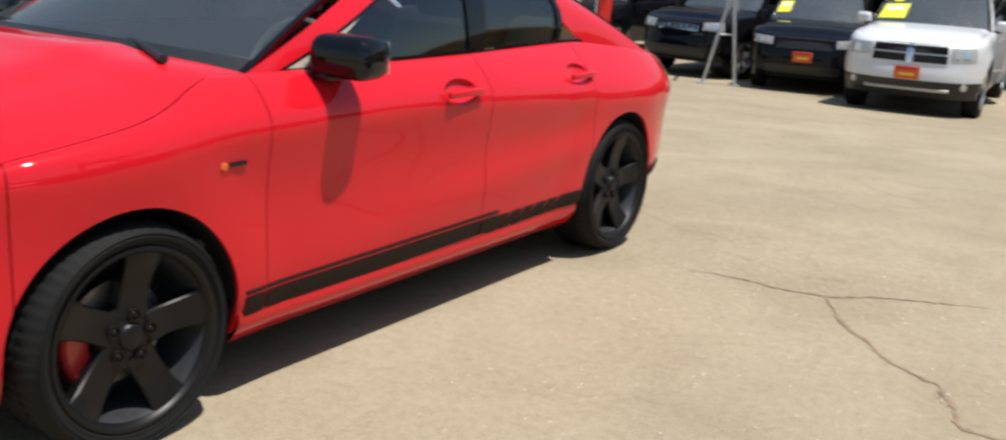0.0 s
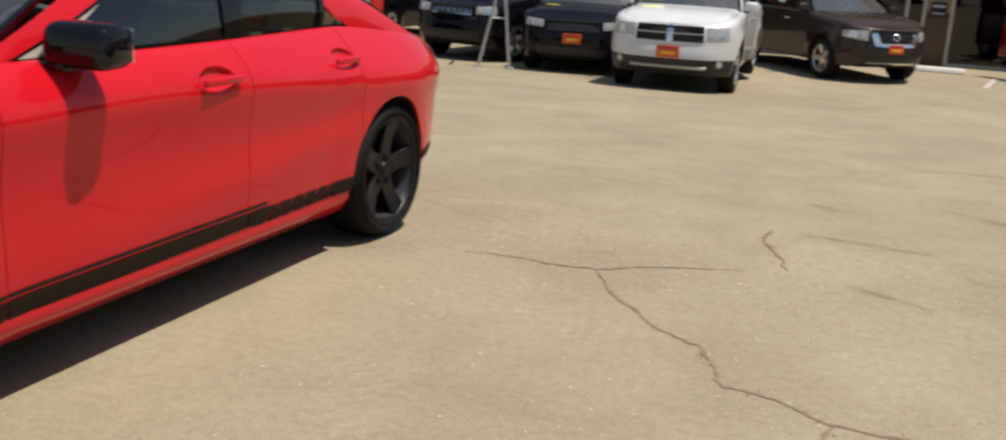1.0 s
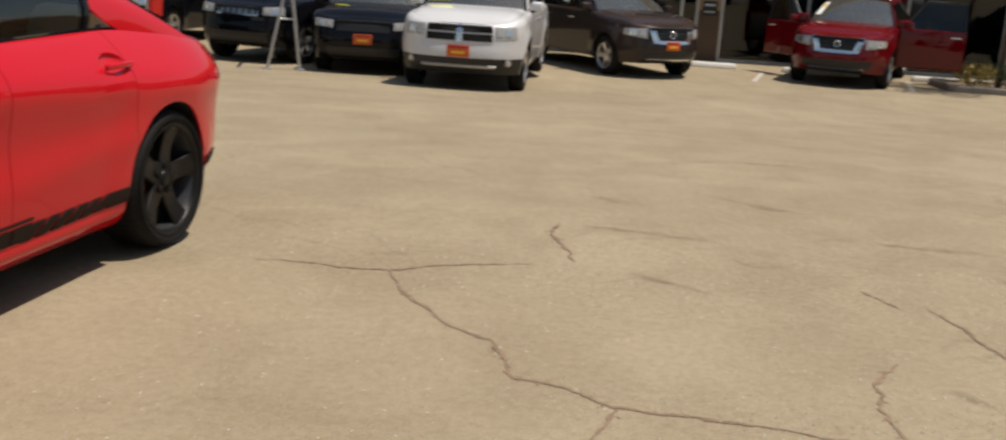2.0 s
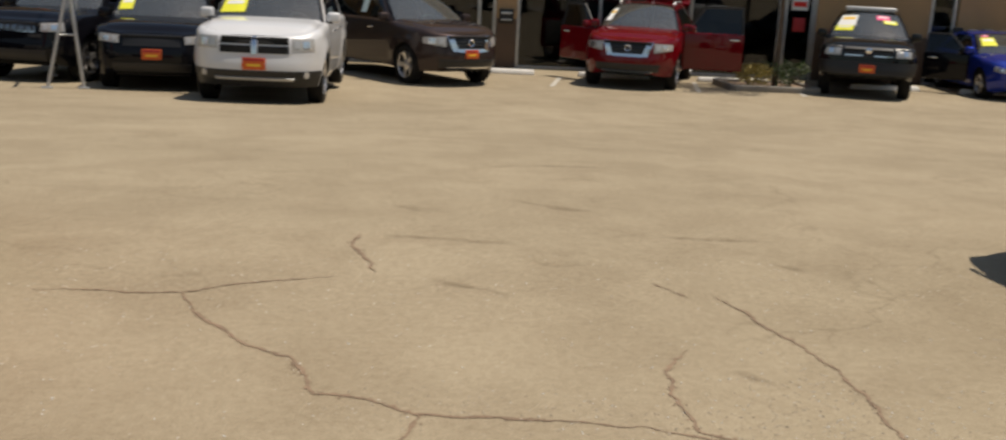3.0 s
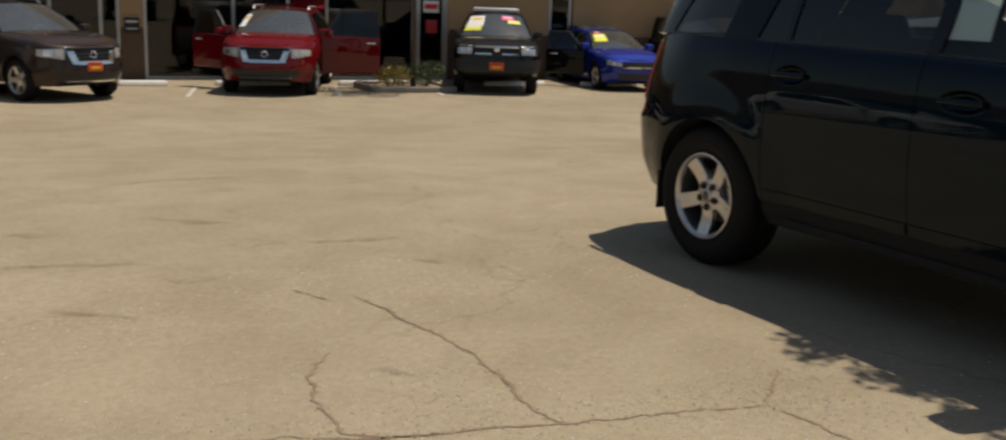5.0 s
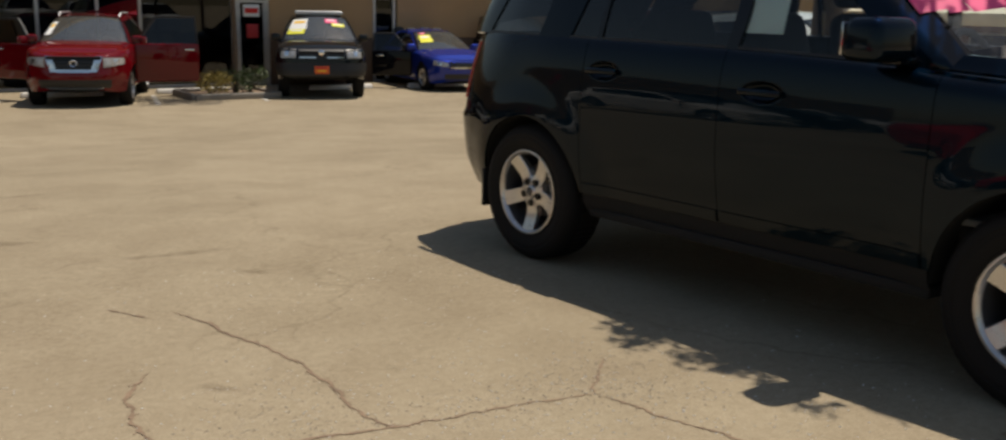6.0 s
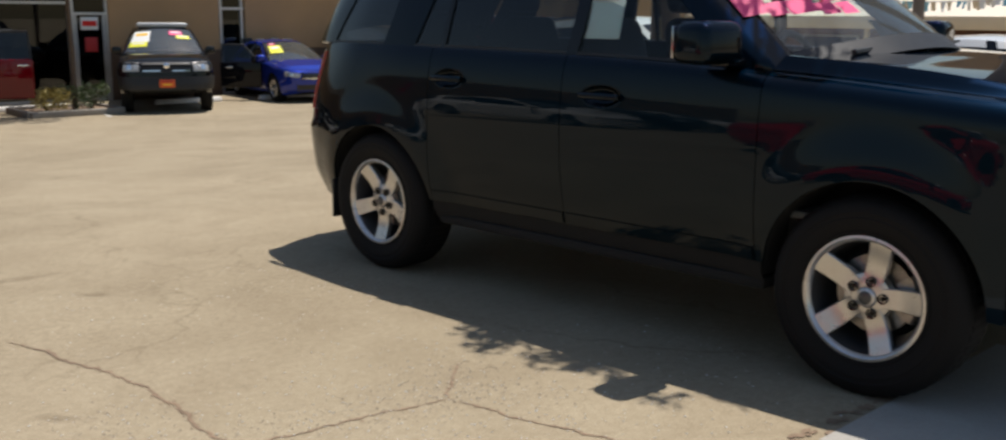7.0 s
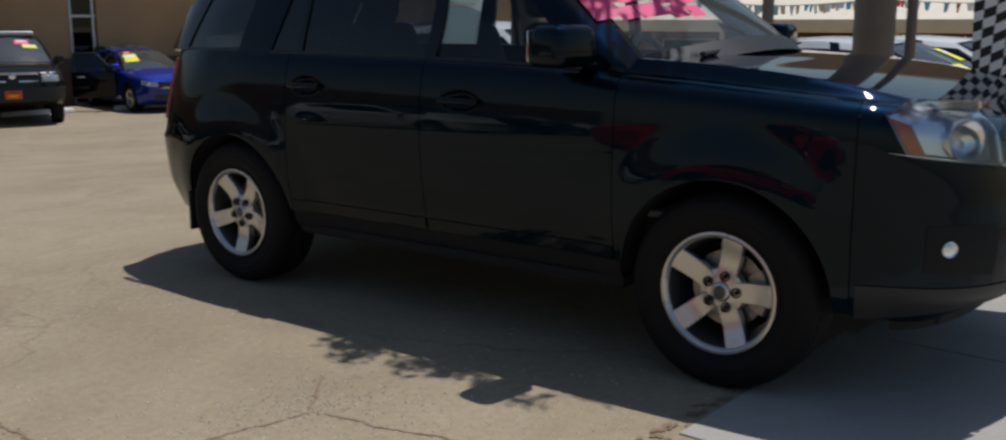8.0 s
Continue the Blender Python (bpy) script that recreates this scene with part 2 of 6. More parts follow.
    k.inputs["Strength"].default_value, k.inputs["Distance"].default_value = 0.22, 0.0012
    l.new(h.outputs[0], k.inputs["Height"])
    l.new(k.outputs["Normal"], b.inputs["Normal"])
    return m


M["asphalt"] = asphalt()
M["concrete"] = material("pale_concrete", (0.35, 0.33, 0.295), 0.9, spread=0.15, scale=2.5, fine=90, bump=0.3, bump_scale=90)


def smear_material():
    """A thin dark residue that wears out towards its edges."""
    m = bpy.data.materials.new("faint_dark_smear")
    m.use_nodes = True
    n, l = m.node_tree.nodes, m.node_tree.links
    n.clear()
    out, mix = n.new("ShaderNodeOutputMaterial"), n.new("ShaderNodeMixShader")
    bare, dirt, thick = n.new("ShaderNodeBsdfTransparent"), n.new("ShaderNodeBsdfDiffuse"), n.new("ShaderNodeAttribute")
    dirt.inputs["Color"].default_value = (0.17, 0.125, 0.08, 1)
    thick.attribute_name = "thickness"
    worn, spread, both = n.new("ShaderNodeTexNoise"), n.new("ShaderNodeMapRange"), n.new("ShaderNodeMath")
    worn.inputs["Scale"].default_value, worn.inputs["Detail"].default_value = 9, 5
    l.new(n.new("ShaderNodeTexCoord").outputs["Object"], worn.inputs["Vector"])
    spread.inputs["From Min"].default_value, spread.inputs["From Max"].default_value = 0.38, 0.68
    spread.inputs["To Min"].default_value, spread.inputs["To Max"].default_value = 0.05, 0.34
    both.operation = "MULTIPLY"
    l.new(worn.outputs["Fac"], spread.inputs["Value"])
    l.new(spread.outputs["Result"], both.inputs[0])
    l.new(thick.outputs["Fac"], both.inputs[1])
    l.new(both.outputs[0], mix.inputs["Fac"])
    l.new(bare.outputs[0], mix.inputs[1])
    l.new(dirt.outputs[0], mix.inputs[2])
    l.new(mix.outputs[0], out.inputs["Surface"])
    return m


M["smear"] = smear_material()
M["grit"] = material("pale_grit", (0.40, 0.34, 0.26), 0.95, spread=0.35, scale=60, fine=200)
M["crack"] = material("crack_dirt", (0.225, 0.155, 0.10), 0.95, spread=0.35, scale=12, fine=90)


# ---- mesh helpers ----
def smooth(a, b, x):
    t = min(1.0, max(0.0, (x - a) / (b - a)))
    return t * t * (3 - 2 * t)


def ground_z(x, y):
    """The lot falls gently from the aisle towards the building."""
    return -0.73 * smooth(4.0, 20.0, y) - (0.25 * smooth(6.0, 11.0, x) + 1.0 * smooth(12.0, 31.0, x)) * (1 - smooth(9.0, 17.0, y))


def spline(points):
    """A smooth curve through (t, value) points, monotone between them."""
    xs, ys = np.array([p[0] for p in points], float), np.array([p[1] for p in points], float)
    d = np.diff(ys) / np.diff(xs)
    m = np.r_[d[0], [0 if a * b <= 0 else 2 * a * b / (a + b) for a, b in zip(d, d[1:])], d[-1]]

    def value(x):
        x = min(max(x, xs[0]), xs[-1])
        i = min(max(int(np.searchsorted(xs, x)) - 1, 0), len(xs) - 2)
        h = xs[i + 1] - xs[i]
        t = (x - xs[i]) / h
        return float((2 * t**3 - 3 * t**2 + 1) * ys[i] + (t**3 - 2 * t**2 + t) * h * m[i] + (3 * t**2 - 2 * t**3) * ys[i + 1] + (t**3 - t**2) * h * m[i + 1])
    return value


def thing(name, m, label, category, group="", kind=""):
    ob = new(name)
    ob.matrix_basis = m
    ob.empty_display_size = 0.2
    return tagged(ob, label, category, group, kind)


def finish(bm, name, mat, sharp=40):
    bm.normal_update()
    for f in bm.faces:
        f.smooth = True
    limit = radians(sharp)
    for e in bm.edges:
        if len(e.link_faces) == 2 and e.calc_face_angle(0) > limit:
            e.smooth = False
    me = bpy.data.meshes.new(name)
    bm.to_mesh(me)
    bm.free()
    for k in (mat if isinstance(mat, (list, tuple)) else [mat]):
        me.materials.append(k)
    return me


def part(name, bm, mat, parent, label="", sharp=40, m=None):
    ob = new(name, finish(bm, name, mat, sharp))
    ob.parent = parent
    if m is not None:
        ob.matrix_basis = m
    return tagged(ob, label)


def single(name, bm, mat, label, category, group="", kind="", sharp=40, m=None):
    ob = new(name, finish(bm, name, mat, sharp))
    if m is not None:
        ob.matrix_basis = m
    return tagged(ob, label, category, group, kind)


def box(size, at=(0, 0, 0), bevel=0.01, segments=2, turn=None, taper=None, bm=None):
    """A bevelled box; taper narrows its top in x and y."""
    own = bmesh.new()
    bmesh.ops.create_cube(own, size=1)
    for v in own.verts:
        k = taper if taper and v.co.z > 0 else (1, 1)
        v.co = Vector((v.co.x * size[0] * k[0], v.co.y * size[1] * k[1], v.co.z * size[2]))
    if bevel:
        bmesh.ops.bevel(own, geom=own.edges[:] + own.verts[:], offset=min(bevel, min(size) * 0.45), segments=segments, profile=0.5, affect="EDGES")
    own.transform(Matrix.Translation(at) @ (turn or Matrix()))
    if bm is None:
        return own
    return merge(bm, own)


def merge(bm, own):
    me = bpy.data.meshes.new("tmp")
    own.to_mesh(me)
    own.free()
    bm.from_mesh(me)
    bpy.data.meshes.remove(me)
    return bm


def lathe(profile, segments=48, bm=None, closed=False):
    """Turns (radius, along) points round the y axis."""
    bm = bm or bmesh.new()
    rings = []
    for i in range(segments):
        a = 2 * math.pi * i / segments
        rings.append([bm.verts.new((r * math.cos(a), h, r * math.sin(a))) for r, h in profile])
    count = len(profile)
    for i in range(segments):
        p, q = rings[i], rings[(i + 1) % segments]
        for j in range(count if closed else count - 1):
            k = (j + 1) % count
            bm.faces.new((p[j], p[k], q[k], q[j]))
    bmesh.ops.remove_doubles(bm, verts=bm.verts[:], dist=1e-5)
    bmesh.ops.recalc_face_normals(bm, faces=bm.faces[:])
    return bm


def tube(path, radius, sides=8, bm=None, cap=True):
    """A round bar along a path; radius may be a list."""
    bm = bm or bmesh.new()
    path = [Vector(p) for p in path]
    rings = []
    for i, p in enumerate(path):
        d = (path[min(i + 1, len(path) - 1)] - path[max(i - 1, 0)]).normalized()
        u = d.orthogonal().normalized() if i == 0 else (rings_u - d * rings_u.dot(d)).normalized()
        rings_u = u
        w = d.cross(u)
        r = radius[i] if isinstance(radius, (list, tuple)) else radius
        rings.append([bm.verts.new(p + r * (u * math.cos(2 * math.pi * k / sides) + w * math.sin(2 * math.pi * k / sides))) for k in range(sides)])
    for a, b in zip(rings, rings[1:]):
        for k in range(sides):
            bm.faces.new((a[k], a[(k + 1) % sides], b[(k + 1) % sides], b[k]))
    if cap:
        bm.faces.new(rings[0][::-1])
        bm.faces.new(rings[-1])
    return bm


def sheet(rows, centre=None, thick=0.0, bm=None):
    """A grid of points as a skin that faces away from centre, with its edges turned in by thick."""
    own = bmesh.new()
    grid = [[own.verts.new(p) for p in row] for row in rows]
    for a, b in zip(grid, grid[1:]):
        for j in range(len(a) - 1):
            try:
                own.faces.new((a[j], a[j + 1], b[j + 1], b[j]))
            except ValueError:
                pass
    bmesh.ops.remove_doubles(own, verts=own.verts[:], dist=1e-5)
    own.normal_update()
    if centre is not None:
        c = Vector(centre)
        if sum(f.normal.dot(f.calc_center_median() - c) * f.calc_area() for f in own.faces) < 0:
            bmesh.ops.reverse_faces(own, faces=own.faces[:])
            own.normal_update()
    if thick:
        normals = {}
        edges = [e for e in own.edges if e.is_boundary]
        for v in own.verts:
            normals[v] = v.normal.copy()
        old = {v for e in edges for v in e.verts}
        got = bmesh.ops.extrude_edge_only(own, edges=edges)
        fresh = [g for g in got["geom"] if isinstance(g, bmesh.types.BMVert)]
        for v in fresh:
            near = [e.other_vert(v) for e in v.link_edges if e.other_vert(v) in old]
            if near:
                v.co -= normals[near[0]] * thick
    if bm is None:
        return own
    return merge(bm, own)


# ---- vehicles ----
class Shell:
    """The outer skin of a car body. x runs from the rear axle to the front, y to its left, z up from the ground.
    s is the length along the half outline from the tail's middle to the nose's middle; past it the other side follows."""

    def __init__(self, d):
        self.d = d
        W, xr, xf, lr, lf = d["half"], d["tail"], d["nose"], d["tail_round"], d["nose_round"]
        pr, pf = d.get("tail_power", 3.6), d.get("nose_power", 3.0)
        pts = []
        for i in range(0, 121):
            a = math.pi / 2 * i / 120
            pts.append((xr + lr - lr * math.cos(a) ** (2 / pr), W * math.sin(a) ** (2 / pr)))
        for i in range(1, 40):
            x = xr + lr + (xf - lf - xr - lr) * i / 40
            pts.append((x, W))
        for i in range(120, -1, -1):
            a = math.pi / 2 * i / 120
            pts.append((xf - lf + lf * math.cos(a) ** (2 / pf), W * math.sin(a) ** (2 / pf)))
        self.pts = np.array(pts)
        step = np.hypot(*np.diff(self.pts, axis=0).T)
        self.len = np.r_[0, np.cumsum(step)]
        self.S = float(self.len[-1])
        self.low, self.top = spline(d["low"]), spline(d["top"])
        self.side, self.front, self.rear = spline(d["side"]), spline(d["front"]), spline(d["rear"])
        sh = d.get("shoulder", 0.06)
        self.shoulder = spline(sh) if isinstance(sh, list) else (lambda x: sh)
        tk = d.get("tuck")
        self.tuck = spline(tk) if isinstance(tk, list) else self.shoulder
        self.flare, self.zmin = d.get("flare"), min(p[1] for p in d["low"])
        self.arches = d["arches"]
        self.line = spline(d["feature"]) if "feature" in d else None
        self.lean = spline(d["lean"]) if "lean" in d else None
        self.ridge = [spline(r) for r in d["ridge"]] if "ridge" in d else None

    def profile(self, x, z):
        """How far the flank lies inside the widest outline at x and z."""
        extra = self.lean(x) * smooth(0.72, 1.2, z) if self.lean else 0.0
        if not self.line:
            return self.side(z) + extra
        shift = (self.d["feature_z"] - self.line(x)) * smooth(0.35, 0.70, z)
        deep = self.side(z + shift)
        if self.ridge:
            height, out = self.ridge
            deep -= out(x) * math.exp(-((z - height(x)) / 0.075) ** 2)
        return deep + extra

    def s_at(self, x):
        """Where on the half outline x is reached."""
        return float(np.interp(x, self.pts[:, 0], self.len))

    def plan(self, s):
        x, y = float(np.interp(s, self.len, self.pts[:, 0])), float(np.interp(s, self.len, self.pts[:, 1]))
        a, b = max(0, s - 0.02), min(self.S, s + 0.02)
        t = Vector((float(np.interp(b, self.len, self.pts[:, 0]) - np.interp(a, self.len, self.pts[:, 0])),
                    float(np.interp(b, self.len, self.pts[:, 1]) - np.interp(a, self.len, self.pts[:, 1])), 0))
        n = Vector((-t.y, t.x, 0))
        if s <= 0.001:
            n = Vector((-1, 0, 0))
        if s >= self.S - 0.001:
            n = Vector((1, 0, 0))
        return x, y, n.normalized()

    def bottom(self, x):
        z = self.low(x)
        for ax, az, r in self.arches:
            if abs(x - ax) < r:
                z = max(z, az + math.sqrt(r * r - (x - ax) ** 2))
        return z

    def at(self, s, z, off=0.0):
        """The point of the skin at s and height z, off metres outside it."""
        flip = s > self.S
        if flip:
            s = 2 * self.S - s
        flip2 = s < 0
        s = abs(s)
        x, y, n = self.plan(s)
        wx = n.x * n.x
        inset = self.profile(x, z) * (1 - wx) + (self.front(z) if n.x > 0 else self.rear(z)) * wx
        top = self.top(x)
        h = self.shoulder(x)
        k = min(1.0, 1 - (top - z) / h)
        if k > 0:
            inset += self.tuck(x) * (1 - math.sqrt(max(0, 1 - k * k)))
        if self.flare:
            out, w0, w1 = self.flare
            for ax, az, r in self.arches:
                inset -= out * (1 - smooth(r + w0, r + w1, math.hypot(x - ax, z - az))) * (1 - wx)
        p = Vector((x, y, z)) - n * (inset - off)
        p.y = max(p.y, 0.0) if s > 0.001 else 0.0
        if s >= self.S - 0.001:
            p.y = 0.0
        if flip != flip2:
            p.y = -p.y
        return p

    def stations(self, s0, s1, step):
        must = [s0, s1]
        for ax, az, r in self.arches:
            for i in range(0, 37):
                c = self.s_at(ax + r * 0.9995 * math.cos(math.pi * i / 36))
                must += [c]
            must += [self.s_at(ax - r - 0.001), self.s_at(ax + r + 0.001)]
        out = sorted(m for m in must if s0 <= m <= s1)
        full = [out[0]]
        for m in out[1:]:
            gap = m - full[-1]
            if gap < 0.0005:
                continue
            k = max(1, int(gap / step))
            full += [full[-1] + gap * (i + 1) / k for i in range(k)]
        return full

    def skin(self, s0, s1, step, rows=12, off=0.0, thick=0.012, side=1, z_to=None, z_from=None, whole=False):
        """A panel of the skin between s0 and s1, from its lower edge to its top."""
        cols = []
        for s in self.stations(s0, s1, step):
            x = self.plan(s)[0]
            lo, hi = self.bottom(x), self.top(x)
            if z_to:
                hi = min(hi, z_to(x))
            if z_from:
                lo = max(lo, z_from(x))
            # rows run along the car between its style lines and end on the wheel arch
            top = self.top(x)
            marks = [self.zmin] + [min(z, self.zmin + (top - self.zmin) * k) for z, k in self.d.get("lines", ())] + [top]
            share = max(1, rows // (len(marks) - 1))
            col = []
            for a, b in zip(marks, marks[1:]):
                k = max(2, int(rows * (b - a) / (top - self.zmin) + 0.5)) if len(marks) == 2 else share
                for j in range(k):
                    t = j / k if b < top else 1 - (1 - j / k) ** 1.8
                    col.append(a + (b - a) * t)
            col.append(top)
            col = [self.at(s, min(max(z, lo), hi), off) for z in col]
            col = [Vector((p.x, p.y * side, p.z)) for p in col]
            cols.append(col)
        if whole:
            cols += [[Vector((p.x, -p.y, p.z)) for p in c] for c in cols[-2::-1]]
        return sheet(cols, (self.d["mid"], 0, 0.55), thick)

    def patch(self, s0, s1, lo, hi, off=0.004, n=10, m=4, thick=0.012, shear=0.0):
        """A piece that lies on the skin; lo and hi give its lower and upper edge along it."""
        rows = []
        for i in range(n + 1):
            a = i / n
            s = s0 + (s1 - s0) * a
            l, h = (lo(a) if callable(lo) else lo), (hi(a) if callable(hi) else hi)
            lean = shear(a) if callable(shear) else shear
            rows.append([self.at(s + lean * j / m, l + (h - l) * j / m, off) for j in range(m + 1)])
        return sheet(rows, (self.d["mid"], 0, 0.55), thick)

    def edge(self, x):
        """The skin's upper edge on the left side at x."""
        return self.at(self.s_at(x), self.top(x))

    def lid(self, x0, x1, bow, crown, step=0.035, gap=0.007, nose=False, tail=False, rise=0.0):
        """Bonnet or boot lid between the two upper edges; bow pushes the end by the glass outwards."""
        rows = []
        k = max(4, int(abs(x1 - x0) / step))
        for i in range(k + 1):
            t = i / k
            if nose or tail:
                t = 1 - (1 - t) ** 2.2
            x = x0 + (x1 - x0) * t
            e = self.edge(x)
            ye = max(e.y - gap, 0.0)
            row = []
            for j in range(-18, 19):
                q = math.sin(math.pi / 2 * j / 18)
                w = (1 - q * q)
                c = (crown(x) if callable(crown) else crown) * (1 - abs(q) ** 3) * smooth(0, 0.45, abs(x1 - x))
                push = bow * w * (1 - smooth(0, 0.6, abs(x - x0)))
                dome = self.d.get("dome", 0.0) * (1 - smooth(0.50, 0.62, abs(q))) * smooth(0, 0.5, abs(x1 - x))
                lift = dome + rise * smooth(0.0, self.d.get("rise_width", 0.08), ye * (1 - abs(q))) * smooth(0, 0.9, abs(x1 - x))
                row.append(Vector((e.x + push, ye * q, e.z + c + lift)))
            rows.append(row)
        return sheet(rows, (self.d["mid"], 0, -2), 0.015)


def wheel(parent, at, side, style, tyre_r, rim_r, width, turn, detail=1):
    """A wheel whose outer face looks to side (+1 left, -1 right): tyre, rim with five spokes, hub, nuts, disc."""
    seg = 64 if detail > 1 else 28
    m = Matrix.Translation(at) @ Matrix.Diagonal((1, side, 1, 1))
    h = width
    bm = lathe([(rim_r - 0.004, -0.012), (rim_r + 0.012, 0.002), (rim_r + 0.35 * (tyre_r - rim_r), 0.012), (tyre_r - 0.035, 0.006), (tyre_r - 0.012, -0.012),
                (tyre_r, -0.035)] + [(tyre_r, -h + 0.03), (tyre_r - 0.02, -h + 0.005), (rim_r, -h + 0.02)], seg)
    if detail > 1:
        bm.free()
        seg = 180
        gap = tyre_r - rim_r
        bm = lathe([(rim_r - 0.004, -0.012), (rim_r + 0.010, 0.002), (rim_r + 0.018, 0.004), (rim_r + 0.020, 0.001), (rim_r + 0.30 * gap, 0.010), (rim_r + 0.46 * gap, 0.013), (rim_r + 0.48 * gap, 0.0105),
                    (rim_r + 0.58 * gap, 0.0105), (rim_r + 0.60 * gap, 0.013), (tyre_r - 0.030, 0.007), (tyre_r - 0.018, -0.006), (tyre_r - 0.006, -0.020), (tyre_r, -0.040), (tyre_r, -0.062), (tyre_r - 0.008, -0.064), (tyre_r - 0.008, -0.072),
                    (tyre_r, -0.074), (tyre_r, -h + 0.03), (tyre_r - 0.02, -h + 0.005), (rim_r, -h + 0.02)], seg)
        for v in bm.verts:
            r = math.hypot(v.co.x, v.co.z)
            k = int(round(math.atan2(v.co.z, v.co.x) / (2 * math.pi) * seg)) % 3
            if k == 0 and r > tyre_r - 0.022:
                deep = 0.0022 if v.co.y > -0.03 else 0.005
                v.co.x *= 1 - deep / r
                v.co.z *= 1 - deep / r
                v.co.y -= 0.0008 if v.co.y > -0.03 else 0.0
        seg = 64
    root = part("wheel", bm, M["rubber"], parent, "")
    root.matrix_basis = m
    dark, bright = style
    bm = lathe([(rim_r - 0.006, -0.010), (rim_r + 0.004, 0.004), (rim_r - 0.006, 0.006), (rim_r - 0.014, 0.0), (rim_r - 0.020, -0.014)], seg)
    part("rim_lip", bm, M[bright], root)
    bm = lathe([(rim_r - 0.019, -0.013), (rim_r - 0.026, -0.03), (rim_r - 0.034, -h * 0.5), (rim_r - 0.045, -h * 0.8), (rim_r - 0.05, -h + 0.02)], seg)
    part("rim_barrel", bm, M["rim_grey" if bright == "rim_black" else "alloy_dark"], root)
    inner, outer = 0.055, rim_r - 0.006
    for k in range(5):
        a = radians(turn) + 2 * math.pi * k / 5
        bm = bmesh.new()
        w0, w1 = (0.046, 0.058) if bright == "rim_black" else (0.040, 0.047)
        if detail < 2:
            w0, w1 = 0.045, 0.045
        steps = 7
        front, back = [], []
        for i in range(steps + 1):
            t = i / steps
            r = inner + (outer - inner) * t
            half = w0 * rim_r / 0.24 + (w1 - w0) * t * rim_r / 0.24
            if bright == "rim_black":
                half *= 1 - 0.16 * math.sin(math.pi * t)
            dish = -0.030 + 0.026 * smooth(0.1, 1.0, t) - 0.012 * math.sin(math.pi * t)
            rowf, rowb = [], []
            for j in (-1, -0.9, 0, 0.9, 1):
                rowf.append(Vector((r, dish - (0.005 if abs(j) == 1 else 0.0), half * j)))
                rowb.append(Vector((r, dish - 0.045, half * j * 0.85)))
            front.append(rowf)
            back.append(rowb)
        ring = [f + b[::-1] for f, b in zip(front, back)]
        sheet([r + [r[0]] for r in ring], (inner + 0.08, -0.03, 0), 0, bm)
        bm.transform(Matrix.Rotation(-a, 4, "Y"))
        part("spoke", bm, M[bright], root)
    part("hub", lathe([(0.0, -0.020), (0.030, -0.020), (0.036, -0.024), (0.040, -0.032), (0.070, -0.034), (0.088, -0.040), (0.095, -0.07), (0.0, -0.08)], 28), M[bright], root)
    if detail > 1:
        part("centre_cap", lathe([(0.0, -0.017), (0.022, -0.018), (0.028, -0.021), (0.030, -0.03), (0.0, -0.032)], 24), M["rim_black" if bright == "rim_black" else "alloy_dark"], root)
        for k in range(5):
            a = radians(turn) + 2 * math.pi * k / 5
            bm = lathe([(0.0, -0.024), (0.007, -0.025), (0.010, -0.029), (0.011, -0.045)], 8)
            lathe([(0.0135, -0.030), (0.014, -0.0245), (0.019, -0.0235), (0.020, -0.036)], 16, bm=bm)
            bm.transform(Matrix.Translation((0.062 * math.cos(a), 0, 0.062 * math.sin(a))))
            part("wheel_nut", bm, M["rim_black" if bright == "rim_black" else "gloss"], root)
        part("brake_disc", lathe([(0.06, -0.100), (0.148, -0.100), (0.148, -0.120), (0.06, -0.120)], 40, closed=True), M["steel"], root)
        bm = bmesh.new()
        rows = []
        for i in range(9):
            a = radians(-38 + 66 * i / 8) if bright == "rim_black" else radians(-28 + 62 * i / 8)
            rows.append([Vector((r * math.cos(a), y, r * math.sin(a))) for r, y in ((0.105, -0.075), (0.168, -0.070), (0.178, -0.080), (0.178, -0.125), (0.105, -0.125), (0.105, -0.075))])
        sheet(rows, (-0.13, -0.09, 0), 0, bm)
        part("brake_caliper", bm, M["caliper" if bright == "rim_black" else "steel"], root)
    part("barrel_back", lathe([(0.0, -h + 0.06), (rim_r - 0.05, -h + 0.06), (rim_r - 0.05, -h + 0.05), (0.0, -h + 0.05)], 24), M["dark"], root)
    return root


